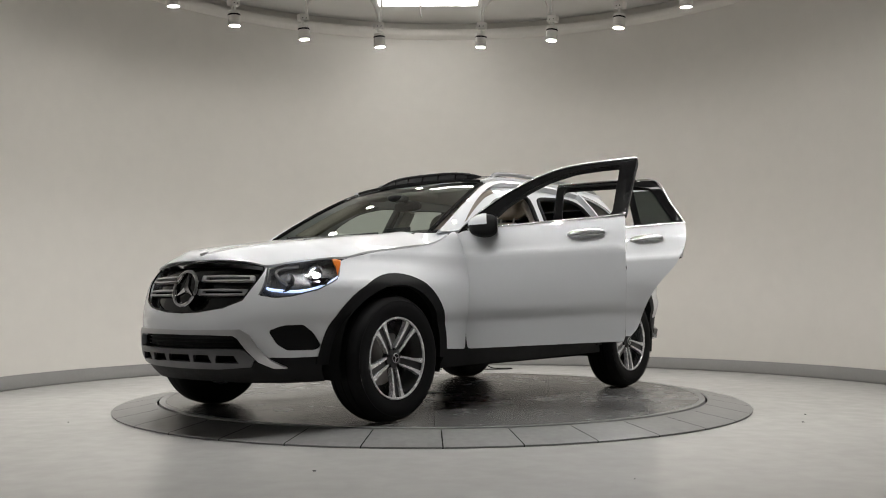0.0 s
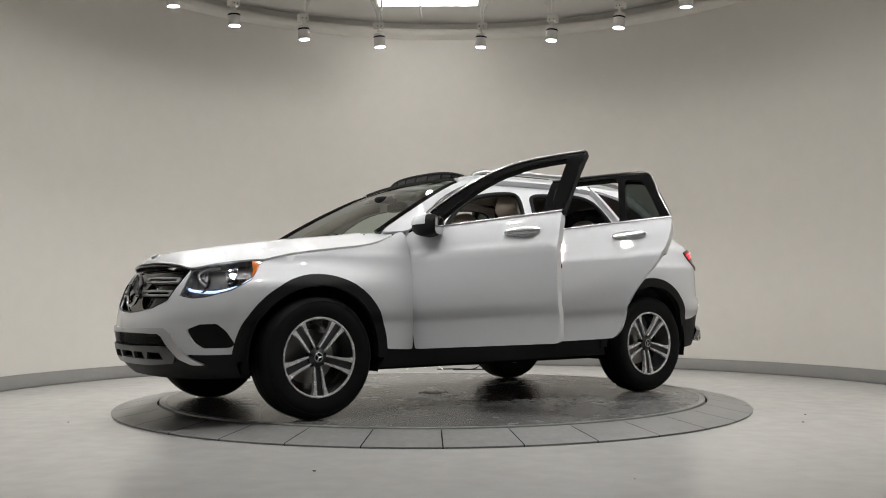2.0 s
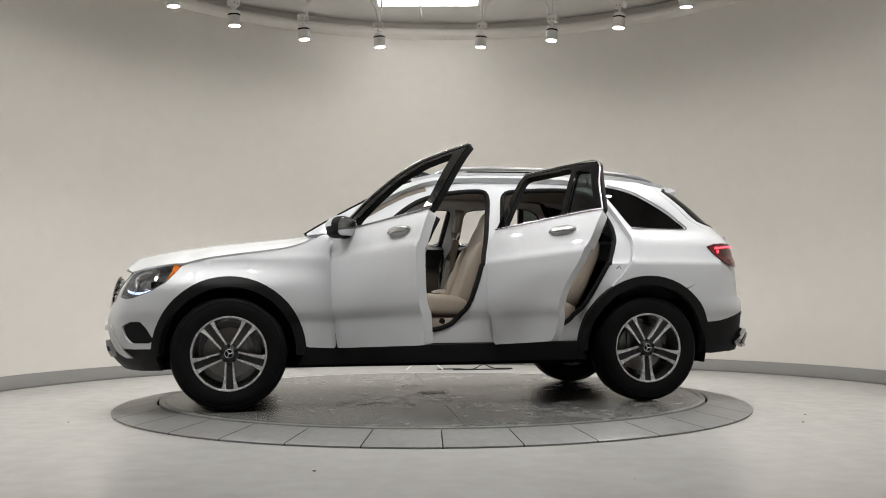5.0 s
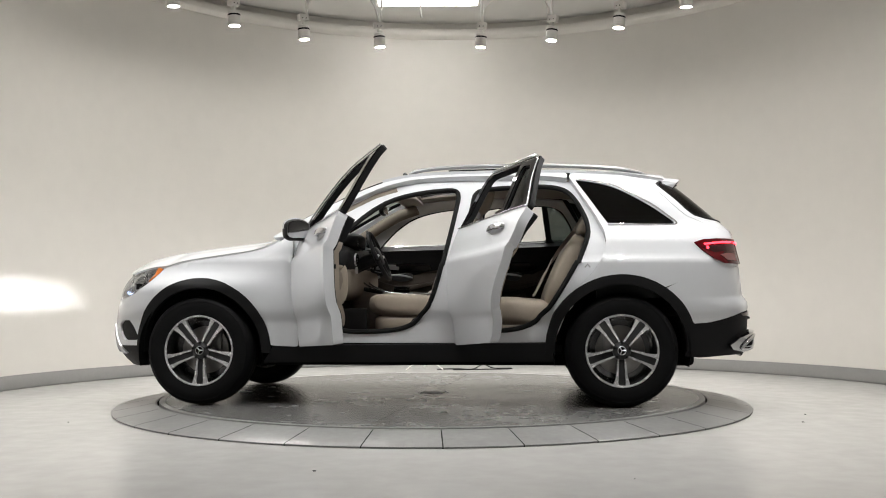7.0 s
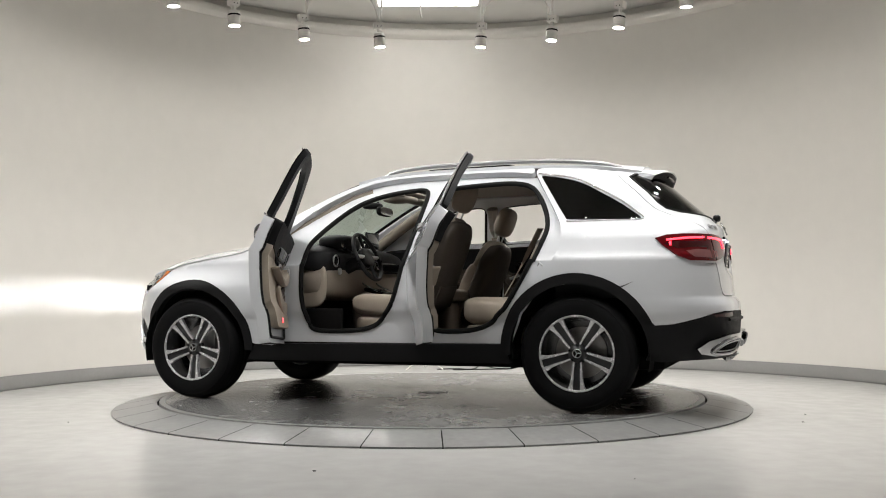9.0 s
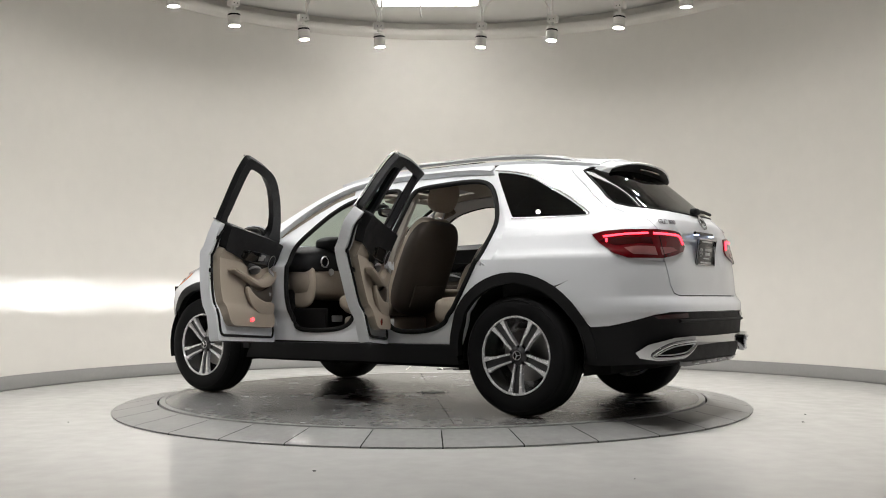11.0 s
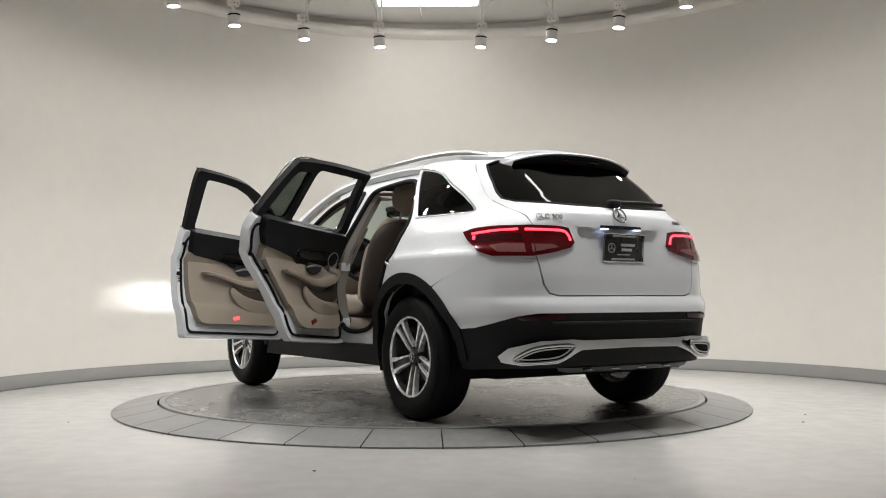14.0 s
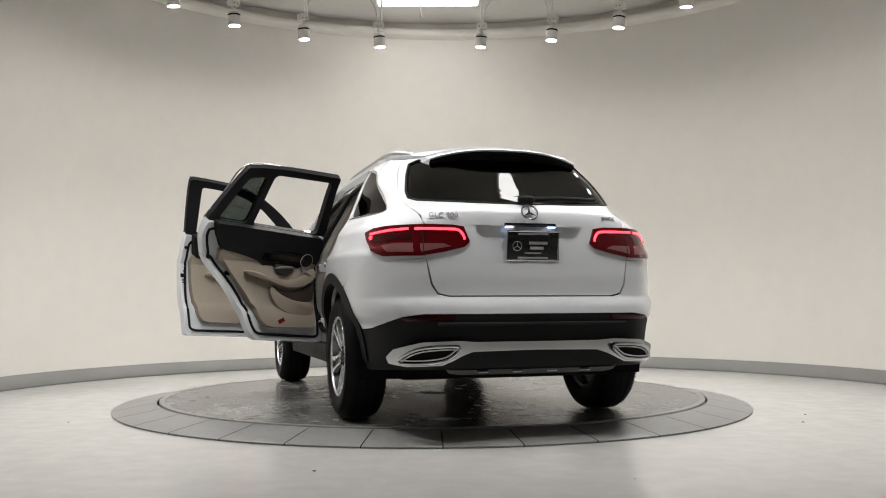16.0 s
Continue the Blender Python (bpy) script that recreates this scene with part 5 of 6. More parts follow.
def door(name, low, frame_loop, windows, belt, top_line, trim, upper, handle, hinge, angle, lift_deg, sg, detail):
    """A door built shut and then swung open on its hinge."""
    mir = sg < 0
    d = skin(name, shell, soften(on_side(low)), PAINT, car, thick=.062, lift=0, mirror=mir, label="white car door with beige inner trim")
    panes = [soften(chaikin(dense(on_side(w), .09), 2)) for w in windows]
    fr = skin("window_frame", shell, soften(on_side(frame_loop)), BLACK_GLOSS, d, holes=panes, thick=.008, lift=-.004, mirror=mir, step=.03, label="gloss black outer window frame")
    skin("inner_frame", shell, offset_loop(dense(soften(on_side(frame_loop)), .03), -.006), DASH_BLACK, d, holes=panes, thick=.034, lift=-.0121, mirror=mir, step=.03, label="matt black inner window frame")
    P, N = normals_of(shell, spline(on_side([(x, z - .010) for x, z in top_line]), 5))
    part("frame_trim", tube([tuple(v * [1, sg, 1]) for v in P + N * .004], .0050), TRIM, d, "chrome strip along the frame")
    P, N = normals_of(shell, np.array(on_side([(belt[0][0] + (belt[1][0] - belt[0][0]) * k / 12, belt[0][1] + (belt[1][1] - belt[0][1]) * k / 12) for k in range(13)])))
    part("belt_trim", tube([tuple(v * [1, sg, 1]) for v in P + N * .004], .0055), TRIM, d, "chrome strip along the window sill")
    # inner side: seal, beige trim, black upper trim
    ring = offset_loop(dense(chaikin(dense(on_side(low), .24), 3), .02), .036)
    P, N = normals_of(shell, ring)
    part("door_seal", tube([tuple(v * [1, sg, 1]) for v in P - N * .066], .009, True), SEAL, d, "black rubber seal round the inner shell")
    # the right doors' beige is painted dark to carry the cabin's shade
    skin("door_trim", shell, chaikin(dense(on_side(trim), .16), 3), BROWN_AND_SHADE if mir else BEIGE, d, thick=.052, lift=-.058, mirror=mir, step=.03, label="beige door trim painted dark for the cabin's shade" if mir else "beige leather door trim")
    skin("upper_trim", shell, chaikin(dense(on_side(upper), .06), 2), DASH_BLACK, d, thick=.062, lift=-.056, mirror=mir, step=.03, label="black upper door trim")
    # outer handle in its bowl
    hx, hz = handle
    P, N = normals_of(shell, np.array([(sx(hx, hz), hz)]))
    n = Vector(N[0] * [1, sg, 1])
    c = Vector(P[0] * [1, sg, 1])
    ux = Vector((-1, 0, 0)) - n * (-n.x)
    ux.normalize()
    M = Matrix((ux, n, ux.cross(n))).transposed().to_4x4()
    M.translation = c
    part("handle_bowl", rounded(0, -.004, .0, .20, .022, .076, 2.4, M), PAINT, d, "white handle bowl")
    part("handle", rounded(0, .030, .004, .240, .022, .042, 3.0, M, bend=lambda p: Vector((p.x, p.y - 1.6 * p.x * p.x, p.z))), TRIM, d, "bright silver door handle")
    for ex in (-.095, .095):
        part("handle_foot", rounded(ex, .008, .003, .035, .03, .030, 3.0, M), CHROME, d)
    if detail:
        detail(d)
    H = Matrix.Translation(hinge)
    d.matrix_basis = H @ Euler((0, 0, radians(-angle * sg))).to_matrix().to_4x4() @ Euler((0, radians(lift_deg), 0)).to_matrix().to_4x4() @ H.inverted()
    return d


def on_inner(d, x, z, depth, bm, mat, name, label="", sg=1, spin=0):
    """Sets a piece, built flat in x and z with y towards the cabin, on a door's inner face."""
    P, N = normals_of(shell, np.array([(sx(x, z), z)]))
    n = Vector(-N[0])
    ux = Vector((1, 0, 0)) - n * n.x
    ux.normalize()
    M = Matrix((ux, n, ux.cross(n))).transposed().to_4x4()
    M.translation = Vector(P[0]) + n * (depth + (.018 if depth > .08 else 0))
    bm.transform(M @ Euler((0, radians(spin), 0)).to_matrix().to_4x4())
    if sg < 0:
        bm.transform(Matrix.Diagonal((1, -1, 1, 1)))
    return part(name, bm, mat, d, label)


def common_inner(d, x_front, x_rear, sg):
    """Armrest, pull, pocket, speaker and insert, between the trim's front and rear ends."""
    w = x_front - x_rear
    xm = x_rear + w * .45
    on_inner(d, x_rear + w * .60, 1.035, .098, rounded(0, 0, 0, w * .72, .022, .085, 3.2), BLACK_GLOSS, "insert", "gloss black trim insert", sg)
    on_inner(d, x_front - .085, 1.030, .108, lathe([(0, 0), (.046, 0), (.050, .004)], 32, "y"), DASH_BLACK, "speaker", "dark round speaker grille", sg)
    if x_front > 0 or sg > 0:
        on_inner(d, x_front - .085, 1.030, .112, tube([(.050 * math.cos(a), 0, .050 * math.sin(a)) for a in np.linspace(0, 6.28, 32, endpoint=False)], .0026, True, 6), SATIN, "speaker_ring", "silver speaker ring", sg)
    # same leather on both sides; the right one has shade in its colour
    skin_mat = BROWN_AND_SHADE if sg < 0 else BEIGE

    def at(P):
        """Outline points from shares of the trim's width and heights, round its middle."""
        return chaikin(np.array([((f - .5) * w, .80 - z) for f, z in P]), 2)
    mid = x_rear + .5 * w
    rest = at([(.05, .888), (.25, .868), (.45, .838), (.60, .832), (.74, .858), (.86, .905), (.97, .925), (1.0, .895), (.97, .850), (.84, .800), (.66, .778), (.48, .795), (.25, .838), (.05, .858)])
    on_inner(d, mid, .80, .106, prism(rest, -.012, .044, .012), skin_mat, "armrest", "padded armrest", sg)
    # no real recess: a dark plate paints the shade inside the map pocket
    hole = at([(.40, .800), (.55, .765), (.70, .758), (.86, .790), (.99, .840), (1.0, .70), (.86, .690), (.66, .705), (.50, .745)])
    on_inner(d, mid, .80, .106, prism(hole, -.008, .005, .002), BROWN_AND_SHADE, "pocket_shade", "flat dark plate painted as the pocket's shaded recess", sg)
    lip = at([(.40, .795), (.50, .742), (.66, .702), (.86, .685), (1.0, .692), (1.01, .62), (.86, .585), (.62, .60), (.46, .66), (.38, .74)])
    on_inner(d, mid, .80, .106, prism(lip, -.010, .018, .008), skin_mat, "door_pocket", "map pocket", sg)
    bowl = at([(.44, .935), (.50, .948), (.66, .938), (.72, .915), (.66, .885), (.56, .868), (.48, .880)])
    on_inner(d, mid, .80, .106, prism(bowl, -.006, .008, .003), ALLOY_DARK, "pull_bowl", "dark handle bowl", sg)
    on_inner(d, x_rear + w * .58, .930, .110, rounded(0, 0, 0, w * .28, .018, .018, 2.4, bend=lambda p: Vector((p.x, p.y, p.z + 1.0 * p.x * p.x))), SATIN, "inner_handle", "silver inner handle", sg, 6)
    on_inner(d, x_rear + w * .84, .903, .150, slab(-.045, .045, -.006, .006, -.010, .012, .003), SATIN, "window_switch", "silver window switch", sg, -20)
    on_inner(d, x_rear + w * .92, .745, .112, slab(-.014, .014, -.004, .006, -.012, .012, .004), SATIN, "tailgate_switch", "small silver switch", sg) if x_front > 0 else None


def doors():
    f_low = [(.700, .40), (-.30, .405), (-.33, .70), (-.345, 1.0), (-.352, 1.192), (.66, 1.168), (.720, 1.155), (.738, 1.12), (.736, .92), (.707, .61)]
    f_frame = [(-.353, 1.196)] + DOOR_TOP + [(.735, 1.160), (.66, 1.172)]
    f_win = [(.50, 1.182), (-.268, 1.200), (-.325, 1.50), (-.335, 1.540), (-.2, 1.537), (-.05, 1.524), (.12, 1.478), (.26, 1.412), (.40, 1.325), (.50, 1.235)]
    f_trim = [(.60, .50), (-.19, .50), (-.24, .62), (-.270, .80), (-.285, 1.06), (.64, 1.06), (.655, .80)]
    f_upper = [(.665, 1.02), (.30, .995), (-.268, 1.035), (-.312, 1.205), (.50, 1.186), (.66, 1.172)]
    r_low = [(-.345, .41), (-.90, .42), (-.955, .47), (-1.005, .60), (-1.07, .72), (-1.15, .815), (-1.25, .91), (-1.315, 1.02), (-1.345, 1.12), (-1.342, 1.219), (-.376, 1.196), (-.368, 1.0), (-.352, .70)]
    r_frame = [(-.376, 1.200), (-1.340, 1.223), (-1.158, 1.570), (-.9, 1.598), (-.43, 1.601)]
    r_win = [(-.445, 1.206), (-.985, 1.220), (-.957, 1.40), (-.938, 1.554), (-.474, 1.562)]
    r_fix = [(-1.03, 1.222), (-1.265, 1.230), (-1.18, 1.40), (-1.12, 1.510), (-.985, 1.532)]
    r_trim = [(-.43, .505), (-.83, .50), (-.905, .565), (-.985, .72), (-1.10, .86), (-1.185, .97), (-1.22, 1.06), (-.43, 1.05), (-.425, .80)]
    r_upper = [(-.425, 1.02), (-.75, .99), (-1.20, 1.05), (-1.305, 1.232), (-.50, 1.206), (-.425, 1.200)]
    for sg, af, ar in ((1, 64.5, 62.5), (-1, 0, 0)):
        def front_detail(d):
            common_inner(d, .62, -.20, sg)
            on_inner(d, .33, 1.035, .108, slab(-.045, .045, -.006, .006, -.016, .016, .005), SATIN, "seat_switch", "silver seat switches", sg, 6)
            on_inner(d, .36, 1.055, .112, slab(-.05, .02, -.006, .006, -.010, .010, .004), SATIN, "seat_switch", "silver seat switches", sg)
            on_inner(d, .17, .545, .092, slab(-.030, .030, -.004, .005, -.012, .012, .003), COURTESY if sg > 0 else RED_REFLECTOR, "courtesy_lamp", "red courtesy lamp", sg, 12)
            latch(d, -.31, .86, sg)
            # mirror
            cx, cy, cz = .508, .935, 1.182
            body = rounded(cx + .035, sg * cy, cz, .19, .185, .145, 3.0, bend=lambda p: Vector((p.x - .15 * p.y * sg, p.y * (1 - 1.2 * max(0, p.x)), (p.z - .10 * abs(p.y)) * (1 - 2.6 * max(0, p.x)))))
            part("mirror_housing", body, BLACK_PLASTIC, d, "black mirror housing")
            cap = rounded(cx + .038, sg * cy, cz + .005, .194, .191, .150, 3.0, bend=lambda p: Vector((max(p.x, -.03) - .15 * p.y * sg, p.y * (1 - 1.2 * max(0, p.x)), (max(p.z, .006) - .10 * abs(p.y)) * (1 - 2.6 * max(0, p.x)))))
            part("mirror_cap", cap, PAINT, d, "white mirror cap")
            g = rounded(cx - .059, sg * cy, cz - .004, .008, .160, .118, 3.4, bend=lambda p: Vector((p.x - .15 * p.y * sg, p.y, p.z - .10 * abs(p.y))))
            part("mirror_glass", g, CHROME, d, "mirror glass")
            part("mirror_foot", rounded(cx + .03, sg * (cy - .125), cz - .06, .11, .10, .05, 3), BLACK_PLASTIC, d)
            skin("mirror_base", shell, on_side([(.50, 1.18), (.50, 1.25), (.56, 1.245), (.68, 1.18), (.66, 1.172)]), BLACK_PLASTIC, d, thick=.03, lift=.006, mirror=sg < 0)

        def rear_detail(d):
            common_inner(d, -.44, -1.04, sg)
            skin("quarter_pane", shell, chaikin(dense(on_side(r_fix), .05), 2), glass_dark, d, thick=.004, lift=-.02, mirror=sg < 0, label="tinted fixed door pane")
            on_inner(d, -.72, .545, .092, slab(-.026, .026, -.004, .005, -.014, .014, .003), RED_REFLECTOR, "courtesy_lamp", "dark red courtesy lamp", sg, 25)
            latch(d, -1.10, .86, sg)
        glass_dark = TINT_DOOR
        top_f = [(-.44, 1.588)] + DOOR_TOP[1:] + [(.745, 1.15)]
        door("front_door", f_low, f_frame, [f_win], [(.66, 1.170), (-.352, 1.194)], top_f, f_trim, f_upper, (-.105, 1.088), (.73, .86 * sg, .4), af, 2.8 * (1 if sg > 0 else 0), sg, front_detail)
        top_r = [(-1.340, 1.222), (-1.25, 1.395), (-1.158, 1.570), (-.9, 1.598), (-.43, 1.601)]
        door("rear_door", r_low, r_frame, [r_win, r_fix], [(-.376, 1.198), (-1.340, 1.221)], top_r, r_trim, r_upper, (-1.06, 1.115), (-.35, .87 * sg, .41), ar, 3.0 * (1 if sg > 0 else 0), sg, rear_detail)


def latch(d, x, z, sg):
    on_inner(d, x, z, .066, slab(-.030, .012, -.004, .010, -.014, .014, .004), BLACK_PLASTIC, "latch", "black door latch", sg)
    for dz in (-.035, -.055, .035):
        on_inner(d, x - .004, z + dz, .064, slab(-.006, .006, -.003, .003, -.005, .005, .001), BLACK_PLASTIC, "latch_screw", "", sg)
    on_inner(d, x - .02, z + .235, .063, lathe([(0, 0), (.013, 0), (.013, .004)], 14, "y"), BLACK_PLASTIC, "plug", "black rubber plug", sg)


TINT_DOOR = glass("tinted_door_glass", (0.30, 0.33, 0.32))


# ---------------------------------------------------------------- the cabin
def seat_front(sg, dx, dz):
    s = new("front_seat")
    s.parent = car
    s["label"] = "beige leather front seat"
    y = .37 * sg
    s.location = (dx, 0, dz)
    part("seat_base", rounded(.03, y, .515, .50, .49, .13, 5), BEIGE, s, "beige plastic seat base")
    part("cushion", rounded(.06, y, .640, .54, .50, .17, 3.4, bend=lambda p: Vector((p.x, p.y, p.z + .07 * p.x + .10 * p.y ** 2))), BEIGE, s, "beige leather seat cushion")
    for k in (1, -1):
        part("bolster", rounded(.03, y + k * .225, .655, .50, .09, .15, 2.8, bend=lambda p: Vector((p.x, p.y, p.z + .07 * p.x))), BEIGE, s)
    T = Matrix.Translation((-.20, y, .62)) @ Euler((0, radians(-21), 0)).to_matrix().to_4x4()
    part("backrest", rounded(0, 0, .345, .15, .50, .72, 4.0, T, bend=lambda p: Vector((p.x + .10 * p.y ** 2 * 2, p.y * (1 - .16 * max(0, p.z / .35) ** 2), p.z))), BEIGE, s, "beige leather backrest")
    part("back_shell", rounded(-.045, 0, .335, .13, .57, .71, 4.0, T, bend=lambda p: Vector((p.x + .25 * p.y ** 2, p.y * (1 - .16 * max(0, p.z / .35) ** 2), p.z))), BROWN_AND_SHADE, s, "dark brown back shell")
    part("map_net", slab(-.116, -.106, -.17, .17, .06, .22, .004, 2, T), BROWN_AND_SHADE, s)
    for k in (1, -1):
        part("side_bolster", rounded(.045, k * .215, .26, .13, .09, .46, 3.0, T), BEIGE, s)
        part("headrest_post", tube([tuple(T @ Vector((-.005, k * .06, .66))), tuple(T @ Vector((-.005, k * .06, .80)))], .007), SATIN, s, "metal headrest post")
    part("headrest", rounded(0, 0, .865, .125, .285, .235, 2.9, T), BEIGE, s, "beige padded headrest")
    part("seat_switch", lathe([(0, .012), (.022, .012), (.026, 0)], 16, "y"), BLACK_PLASTIC, s).location = (-.02, y + sg * .232, .535)


def seat_rear():
    s = new("rear_seat")
    s.parent = car
    s["label"] = "beige leather rear bench"
    for y in (.40, 0, -.40):
        w = .44 if y else .34
        part("cushion", rounded(-.80, y, .625, .52, w, .21, 3.6, bend=lambda p: Vector((p.x, p.y, p.z + .08 * p.x))), BEIGE, s, "beige leather rear cushion")
        T = Matrix.Translation((-.97, y, .66)) @ Euler((0, radians(-24), 0)).to_matrix().to_4x4()
        part("backrest", rounded(0, 0, .27, .16, w, .58, 3.6, T), BEIGE, s, "beige leather rear backrest")
        part("headrest", rounded(.0, 0, .66, .10, .25 if y else .20, .19, 2.8, T), BEIGE, s, "beige padded headrest")
        for k in (1, -1):
            part("headrest_post", tube([tuple(T @ Vector((0, k * .05, .50))), tuple(T @ Vector((0, k * .05, .62)))], .006), SATIN, s)
    part("seat_box", slab(-1.02, -.60, -.62, .62, .40, .54, .02), BEIGE_DARK, s)


def steering():
    w = new("steering_wheel")
    w.parent = car
    w["label"] = "black leather steering wheel"
    T = Matrix.Translation((.27, .37, 1.04)) @ Euler((0, radians(-66), 0)).to_matrix().to_4x4()
    part("wheel_rim", tube([tuple(T @ Vector((.185 * math.cos(a), .185 * math.sin(a), 0))) for a in np.linspace(0, 6.283, 48, endpoint=False)], .016, True, 10), DASH_BLACK, w)
    part("wheel_hub", rounded(0, 0, -.01, .15, .17, .06, 3, T), DASH_BLACK, w)
    for a, b in ((0, .16), (math.pi, .16), (-math.pi / 2, .16), (math.pi / 2, .16)):
        part("wheel_spoke", tube([tuple(T @ Vector((.05 * math.sin(a), .05 * math.cos(a), 0))), tuple(T @ Vector((b * 1.12 * math.sin(a), b * 1.12 * math.cos(a), 0)))], .014), SATIN if abs(math.cos(a)) > .5 else DASH_BLACK, w)
    part("column", tube([tuple(T @ Vector((0, 0, -.02))), tuple(T @ Vector((0, 0, -.30)))], .05), DASH_BLACK, w)
    part("stalk", tube([(.32, .46, 1.05), (.31, .55, 1.06)], .009), DASH_BLACK, w)


def cabin():
    part("cabin_floor", slab(-1.05, .78, -.80, .80, .36, .42, .02), CARPET, car, "black carpet")
    part("load_floor", slab(-2.10, -1.02, -.72, .72, .60, .66, .02), CARPET, car)
    # headliner round the sunroof
    xs = np.linspace(.22, -1.84, 30)
    def liner(x0, x1, u0, u1):
        out = []
        for x in np.linspace(x0, x1, 12):
            y0 = sides_y(min(x, .2)) - .02
            out.append([(x, y0 * u, float(ROOF_Z(x)) - .028 + (float(ROOF_C(x)) - float(ROOF_Z(x))) * (1 - abs(u) ** 2.6) * .7 - .03) for u in np.linspace(u0, u1, 20)])
        return out
    for a in ((.20, .04, 1, -1), (.04, -.27, 1, .70), (.04, -.27, -.70, -1), (-.27, -1.82, 1, -1)):
        sheet("headliner", liner(*a), LINER, car, "pale grey-beige headliner", thick=-.012)
    part("overhead_console", rounded(.16, 0, 1.505, .26, .24, .05, 3), LINER, car)
    rm = part("rear_view_mirror", rounded(.30, 0, 1.415, .045, .25, .075, 3.2), BLACK_PLASTIC, car, "inside mirror on the windscreen")
    part("mirror_pane", rounded(.277, 0, 1.415, .006, .235, .062, 3.4), CHROME, rm, "mirror glass")
    part("mirror_stem", tube([(.31, 0, 1.44), (.36, 0, 1.49)], .014), BLACK_PLASTIC, rm)
    part("sensor_housing", rounded(.40, 0, 1.465, .16, .12, .05, 3), BLACK_PLASTIC, car)
    for y in (.36, -.36):
        part("sun_visor", slab(.04, .22, y - .19, y + .19, 1.505, 1.525, .008), LINER, car)
    # dashboard
    d = part("dashboard", rounded(.66, 0, 1.04, .52, 1.54, .23, 4.2, bend=lambda p: Vector((p.x - .10 * p.y ** 2 + .04, p.y, p.z - .05 * p.y ** 2 + .25 * min(0, p.x) * .3))), DASH_BLACK, car, "black dashboard top")
    part("dash_panel", rounded(.60, 0, .85, .34, 1.50, .27, 4.2, bend=lambda p: Vector((p.x + .14 * min(0, p.z) * -1.0 - .05 * p.y ** 2, p.y, p.z))), BEIGE_DARK, d, "beige lower dash panel")
    part("instrument_hood", rounded(.50, .37, 1.145, .24, .40, .13, 3.0), DASH_BLACK, d)
    part("instrument_face", rounded(.405, .37, 1.125, .02, .33, .085, 3.0), SCREEN, d)
    part("screen", slab(.40, .412, -.12, .12, 1.12, 1.25, .006), SCREEN, d, "dark tablet display")
    for y in (.64, .10, 0, -.10, -.64):
        for r, mt in ((.040, SATIN),):
            part("air_vent", tube([(.395 - .0, y + r * math.cos(a), 1.005 + r * math.sin(a)) for a in np.linspace(0, 6.283, 24, endpoint=False)], .006, True, 6), mt, d, "round silver air vent")
        part("vent_core", lathe([(0, 0), (.036, .0), (.038, .02)], 20, "y"), BLACK_GLOSS, d).matrix_basis = pose(.40, y, 1.005, 0, 0, 90)
    part("dash_insert", rounded(.405, -.33, .975, .03, .56, .09, 3.2), BLACK_GLOSS, d)
    part("dash_end", rounded(.60, .70, .84, .32, .06, .36, 3.0), BEIGE, d, "beige dash end panel")
    part("light_switch", lathe([(0, .012), (.024, .010), (.026, 0)], 18, "y"), SATIN, d).matrix_basis = pose(.408, .56, .93, 0, 0, 90)
    # console
    c = part("centre_console", rounded(.12, 0, .58, .86, .25, .36, 4.5, bend=lambda p: Vector((p.x, p.y, p.z + .16 * max(0, p.x) ** 1.2))), BEIGE_DARK, car, "beige and black centre console")
    part("console_top", rounded(.18, 0, .755, .60, .21, .05, 3.2, bend=lambda p: Vector((p.x, p.y, p.z + .28 * max(0, p.x) ** 1.3))), BLACK_GLOSS, c)
    for k in (1, -1):
        part("console_trim", tube(spline(np.array([(.50, k * .125, .92), (.40, k * .127, .83), (.25, k * .127, .775), (.05, k * .127, .76), (-.10, k * .125, .765)]), 6), .007), CHROME, c, "chrome console edge")
    part("touch_pad", rounded(.15, 0, .80, .13, .10, .05, 3), BLACK_GLOSS, c)
    part("armrest_box", rounded(-.22, 0, .745, .34, .22, .11, 3.6), BEIGE, c, "beige console armrest")
    part("kick_panel", slab(.62, .72, -.76, .76, .42, .80, .02), CARPET, car)
    for sg in (1, -1):
        part("kick_carpet", slab(.30, .66, *sorted((sg * .70, sg * .74)), .42, .66, .01), CARPET, car)
    part("brake_pedal", slab(.52, .55, .30, .40, .55, .60, .006), SATIN, car)
    seat_front(1, 0, .03)
    seat_front(-1, -.08, -.10)
    seat_rear()
    steering()
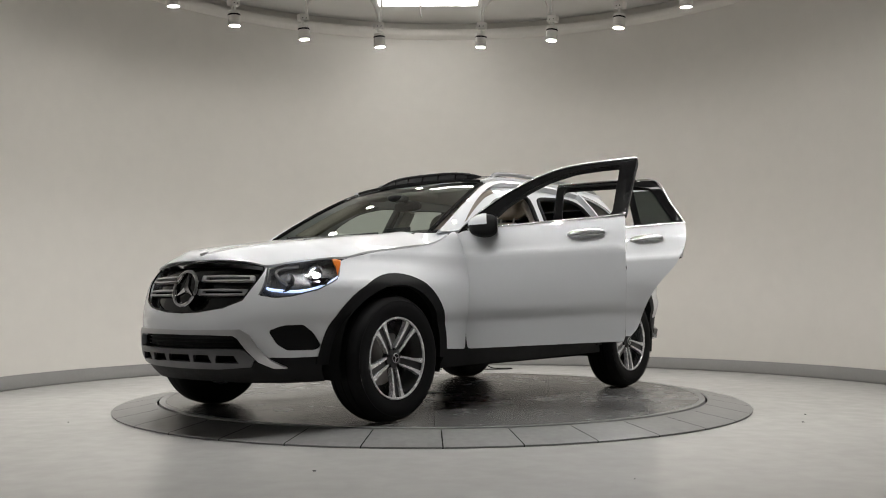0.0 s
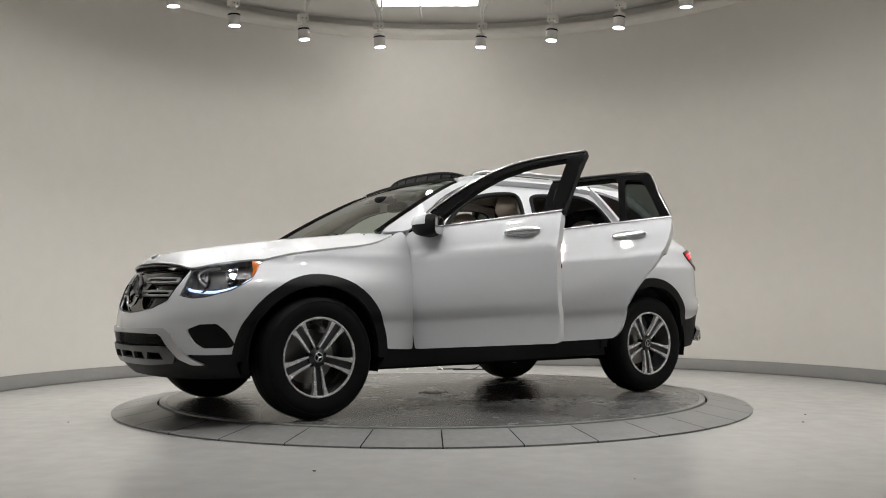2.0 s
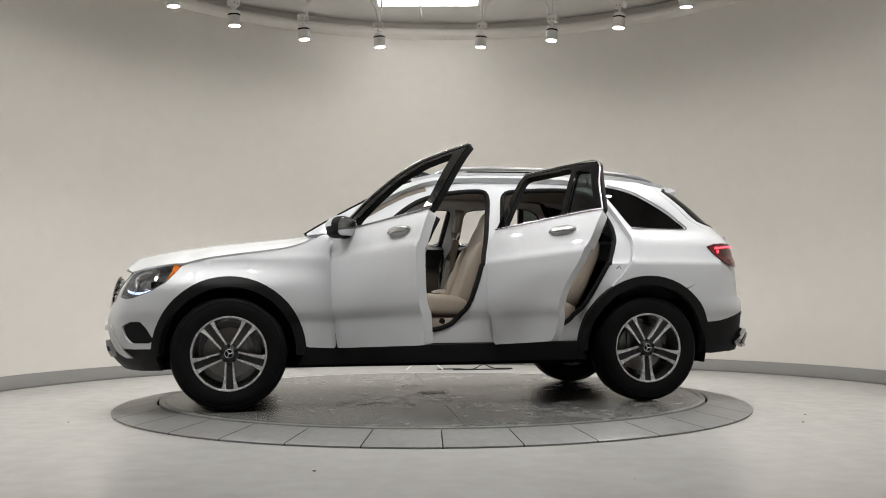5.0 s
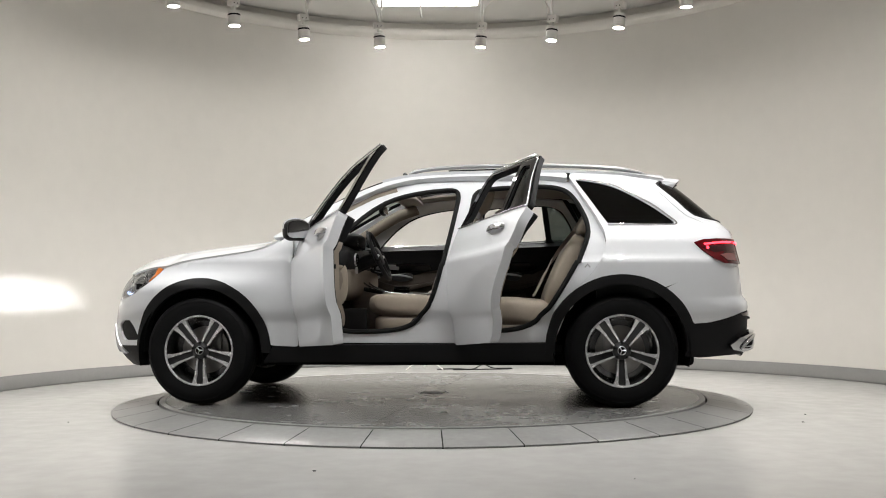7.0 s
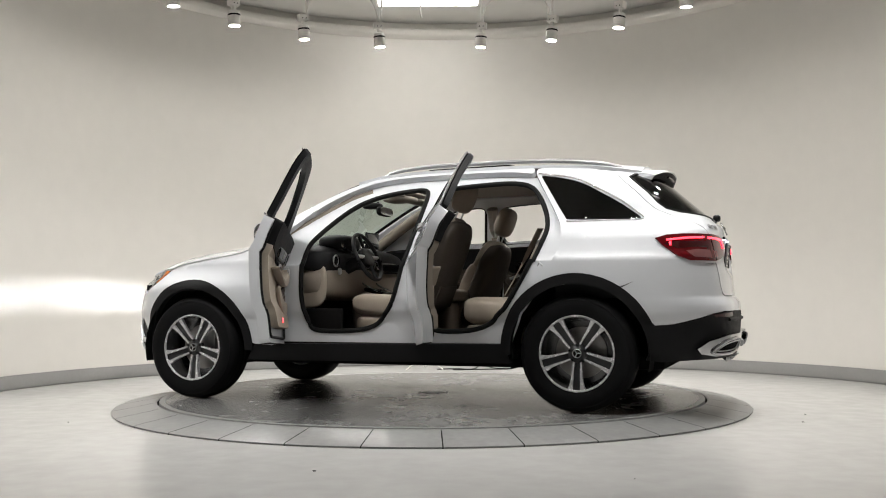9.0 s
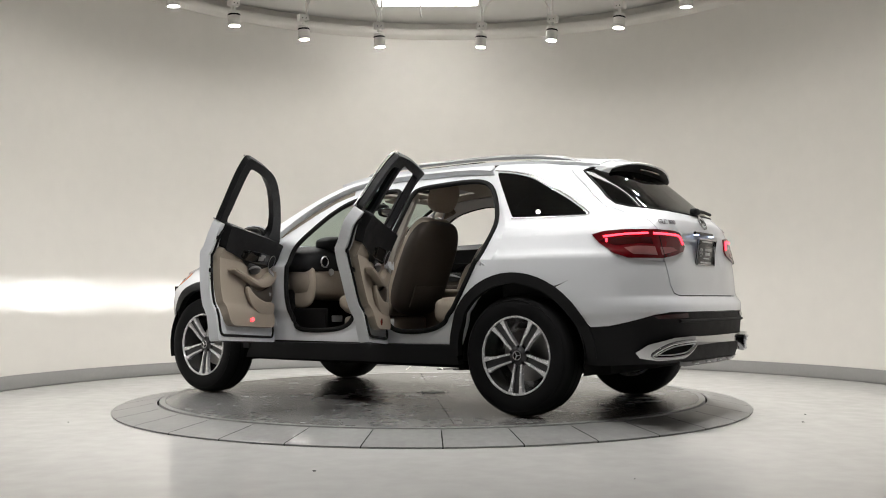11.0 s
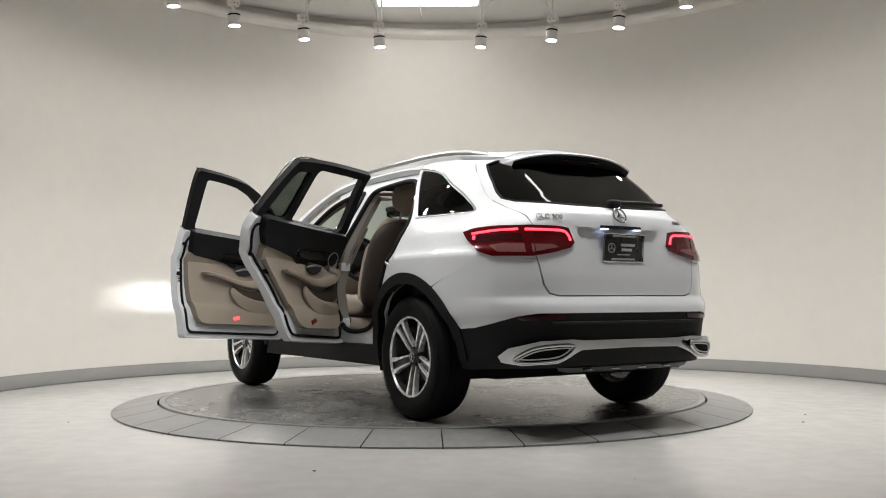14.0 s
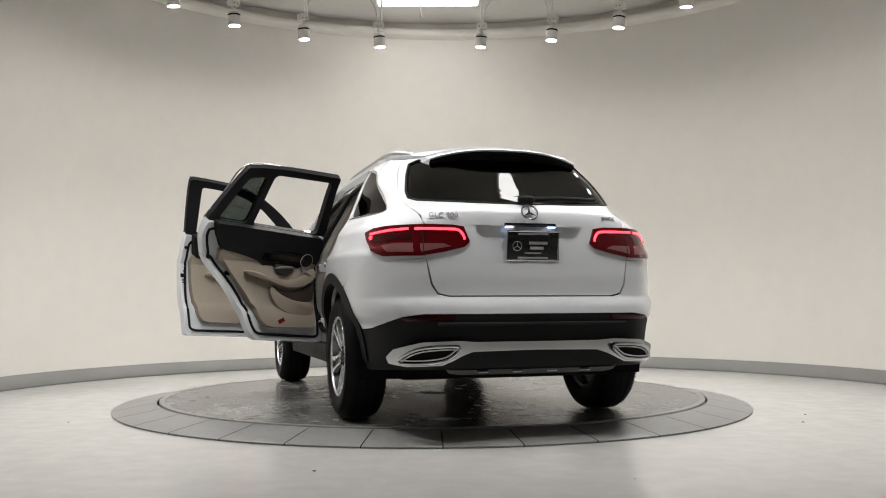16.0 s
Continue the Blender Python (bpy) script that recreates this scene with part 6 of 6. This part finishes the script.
    for sg in (1, -1):
        # linings of the pillars and of the load space
        part("pillar_lining", tube([tuple(inn(x, z, .10, sg)) for x, z in ((-.30, .50), (-.335, .80), (-.37, 1.1), (-.40, 1.35), (-.41, 1.52))], .045, False, 8), LINER, car, "beige pillar lining")
        part("windscreen_pillar", tube([tuple(inn(x, z, .085, sg)) for x, z in ((.70, 1.22), (.58, 1.29), (.42, 1.385), (.25, 1.475), (.10, 1.525))], .046, False, 10), BEIGE_DARK, car, "beige pillar lining")
        skin("load_lining", shell, on_side([(-1.28, .70), (-2.0, .72), (-1.90, 1.18), (-1.40, 1.19), (-1.27, 1.05)]), DASH_BLACK, car, thick=.02, lift=-.15, mirror=sg < 0)
        belt = [tuple(inn(-.40, 1.30, .15, sg)), tuple(inn(-.36, 1.0, .17, sg)), tuple(inn(-.28, .62, .14, sg))]
        part("seat_belt", tube(spline(np.array(belt), 5), .004, False, 8, 6.0), BEIGE_DARK, car)
        belt = [tuple(inn(-1.15, 1.28, .18, sg)), (-1.0, sg * .52, 1.0), (-.86, sg * .56, .74)]
        part("seat_belt", tube(spline(np.array(belt), 5), .004, False, 8, 6.0), BEIGE_DARK, car)
        part("sill_plate", slab(-.10, .50, sg * .79 - .045, sg * .79 + .045, .47, .478, .003), SATIN, car)
        part("inner_sill", slab(-1.0, .75, sg * .76 - .07, sg * .76 + .07, .32, .468, .02), DASH_BLACK, car)
        part("striker", tube([tuple(inn(-1.20, .93, .02, sg)), tuple(inn(-1.215, .95, .0, sg)), tuple(inn(-1.23, .93, .02, sg))], .006), SATIN, car)
        for z in (.56, .95):
            part("door_hinge", slab(-.40, -.34, *sorted((sg * .80, sg * .87)), z - .03, z + .03, .006), PAINT, car)
            part("door_hinge", slab(.68, .74, *sorted((sg * .80, sg * .86)), z - .03, z + .03, .006), PAINT, car)


doors()
cabin()


# ---------------------------------------------------------------- motion
def heading(t):
    s = t / 8
    return 230.717 - 57.998 * s - 16.3155 * s ** 2 + 13.7812 * s ** 3 - 3.3183 * s ** 4


def motions():
    ride, spin = [], []
    for i in range(33):
        a = heading(i / 2)
        r = radians(a)
        x, y = .0817, .0744
        ride.append((i / 2, pose(x * math.cos(r) - y * math.sin(r), x * math.sin(r) + y * math.cos(r), ZT, 0, 0, a)))
        spin.append((i / 2, pose(0, 0, 0, 0, 0, a - 230)))
    walk(car, ride)
    walk(DISC, spin)


motions()
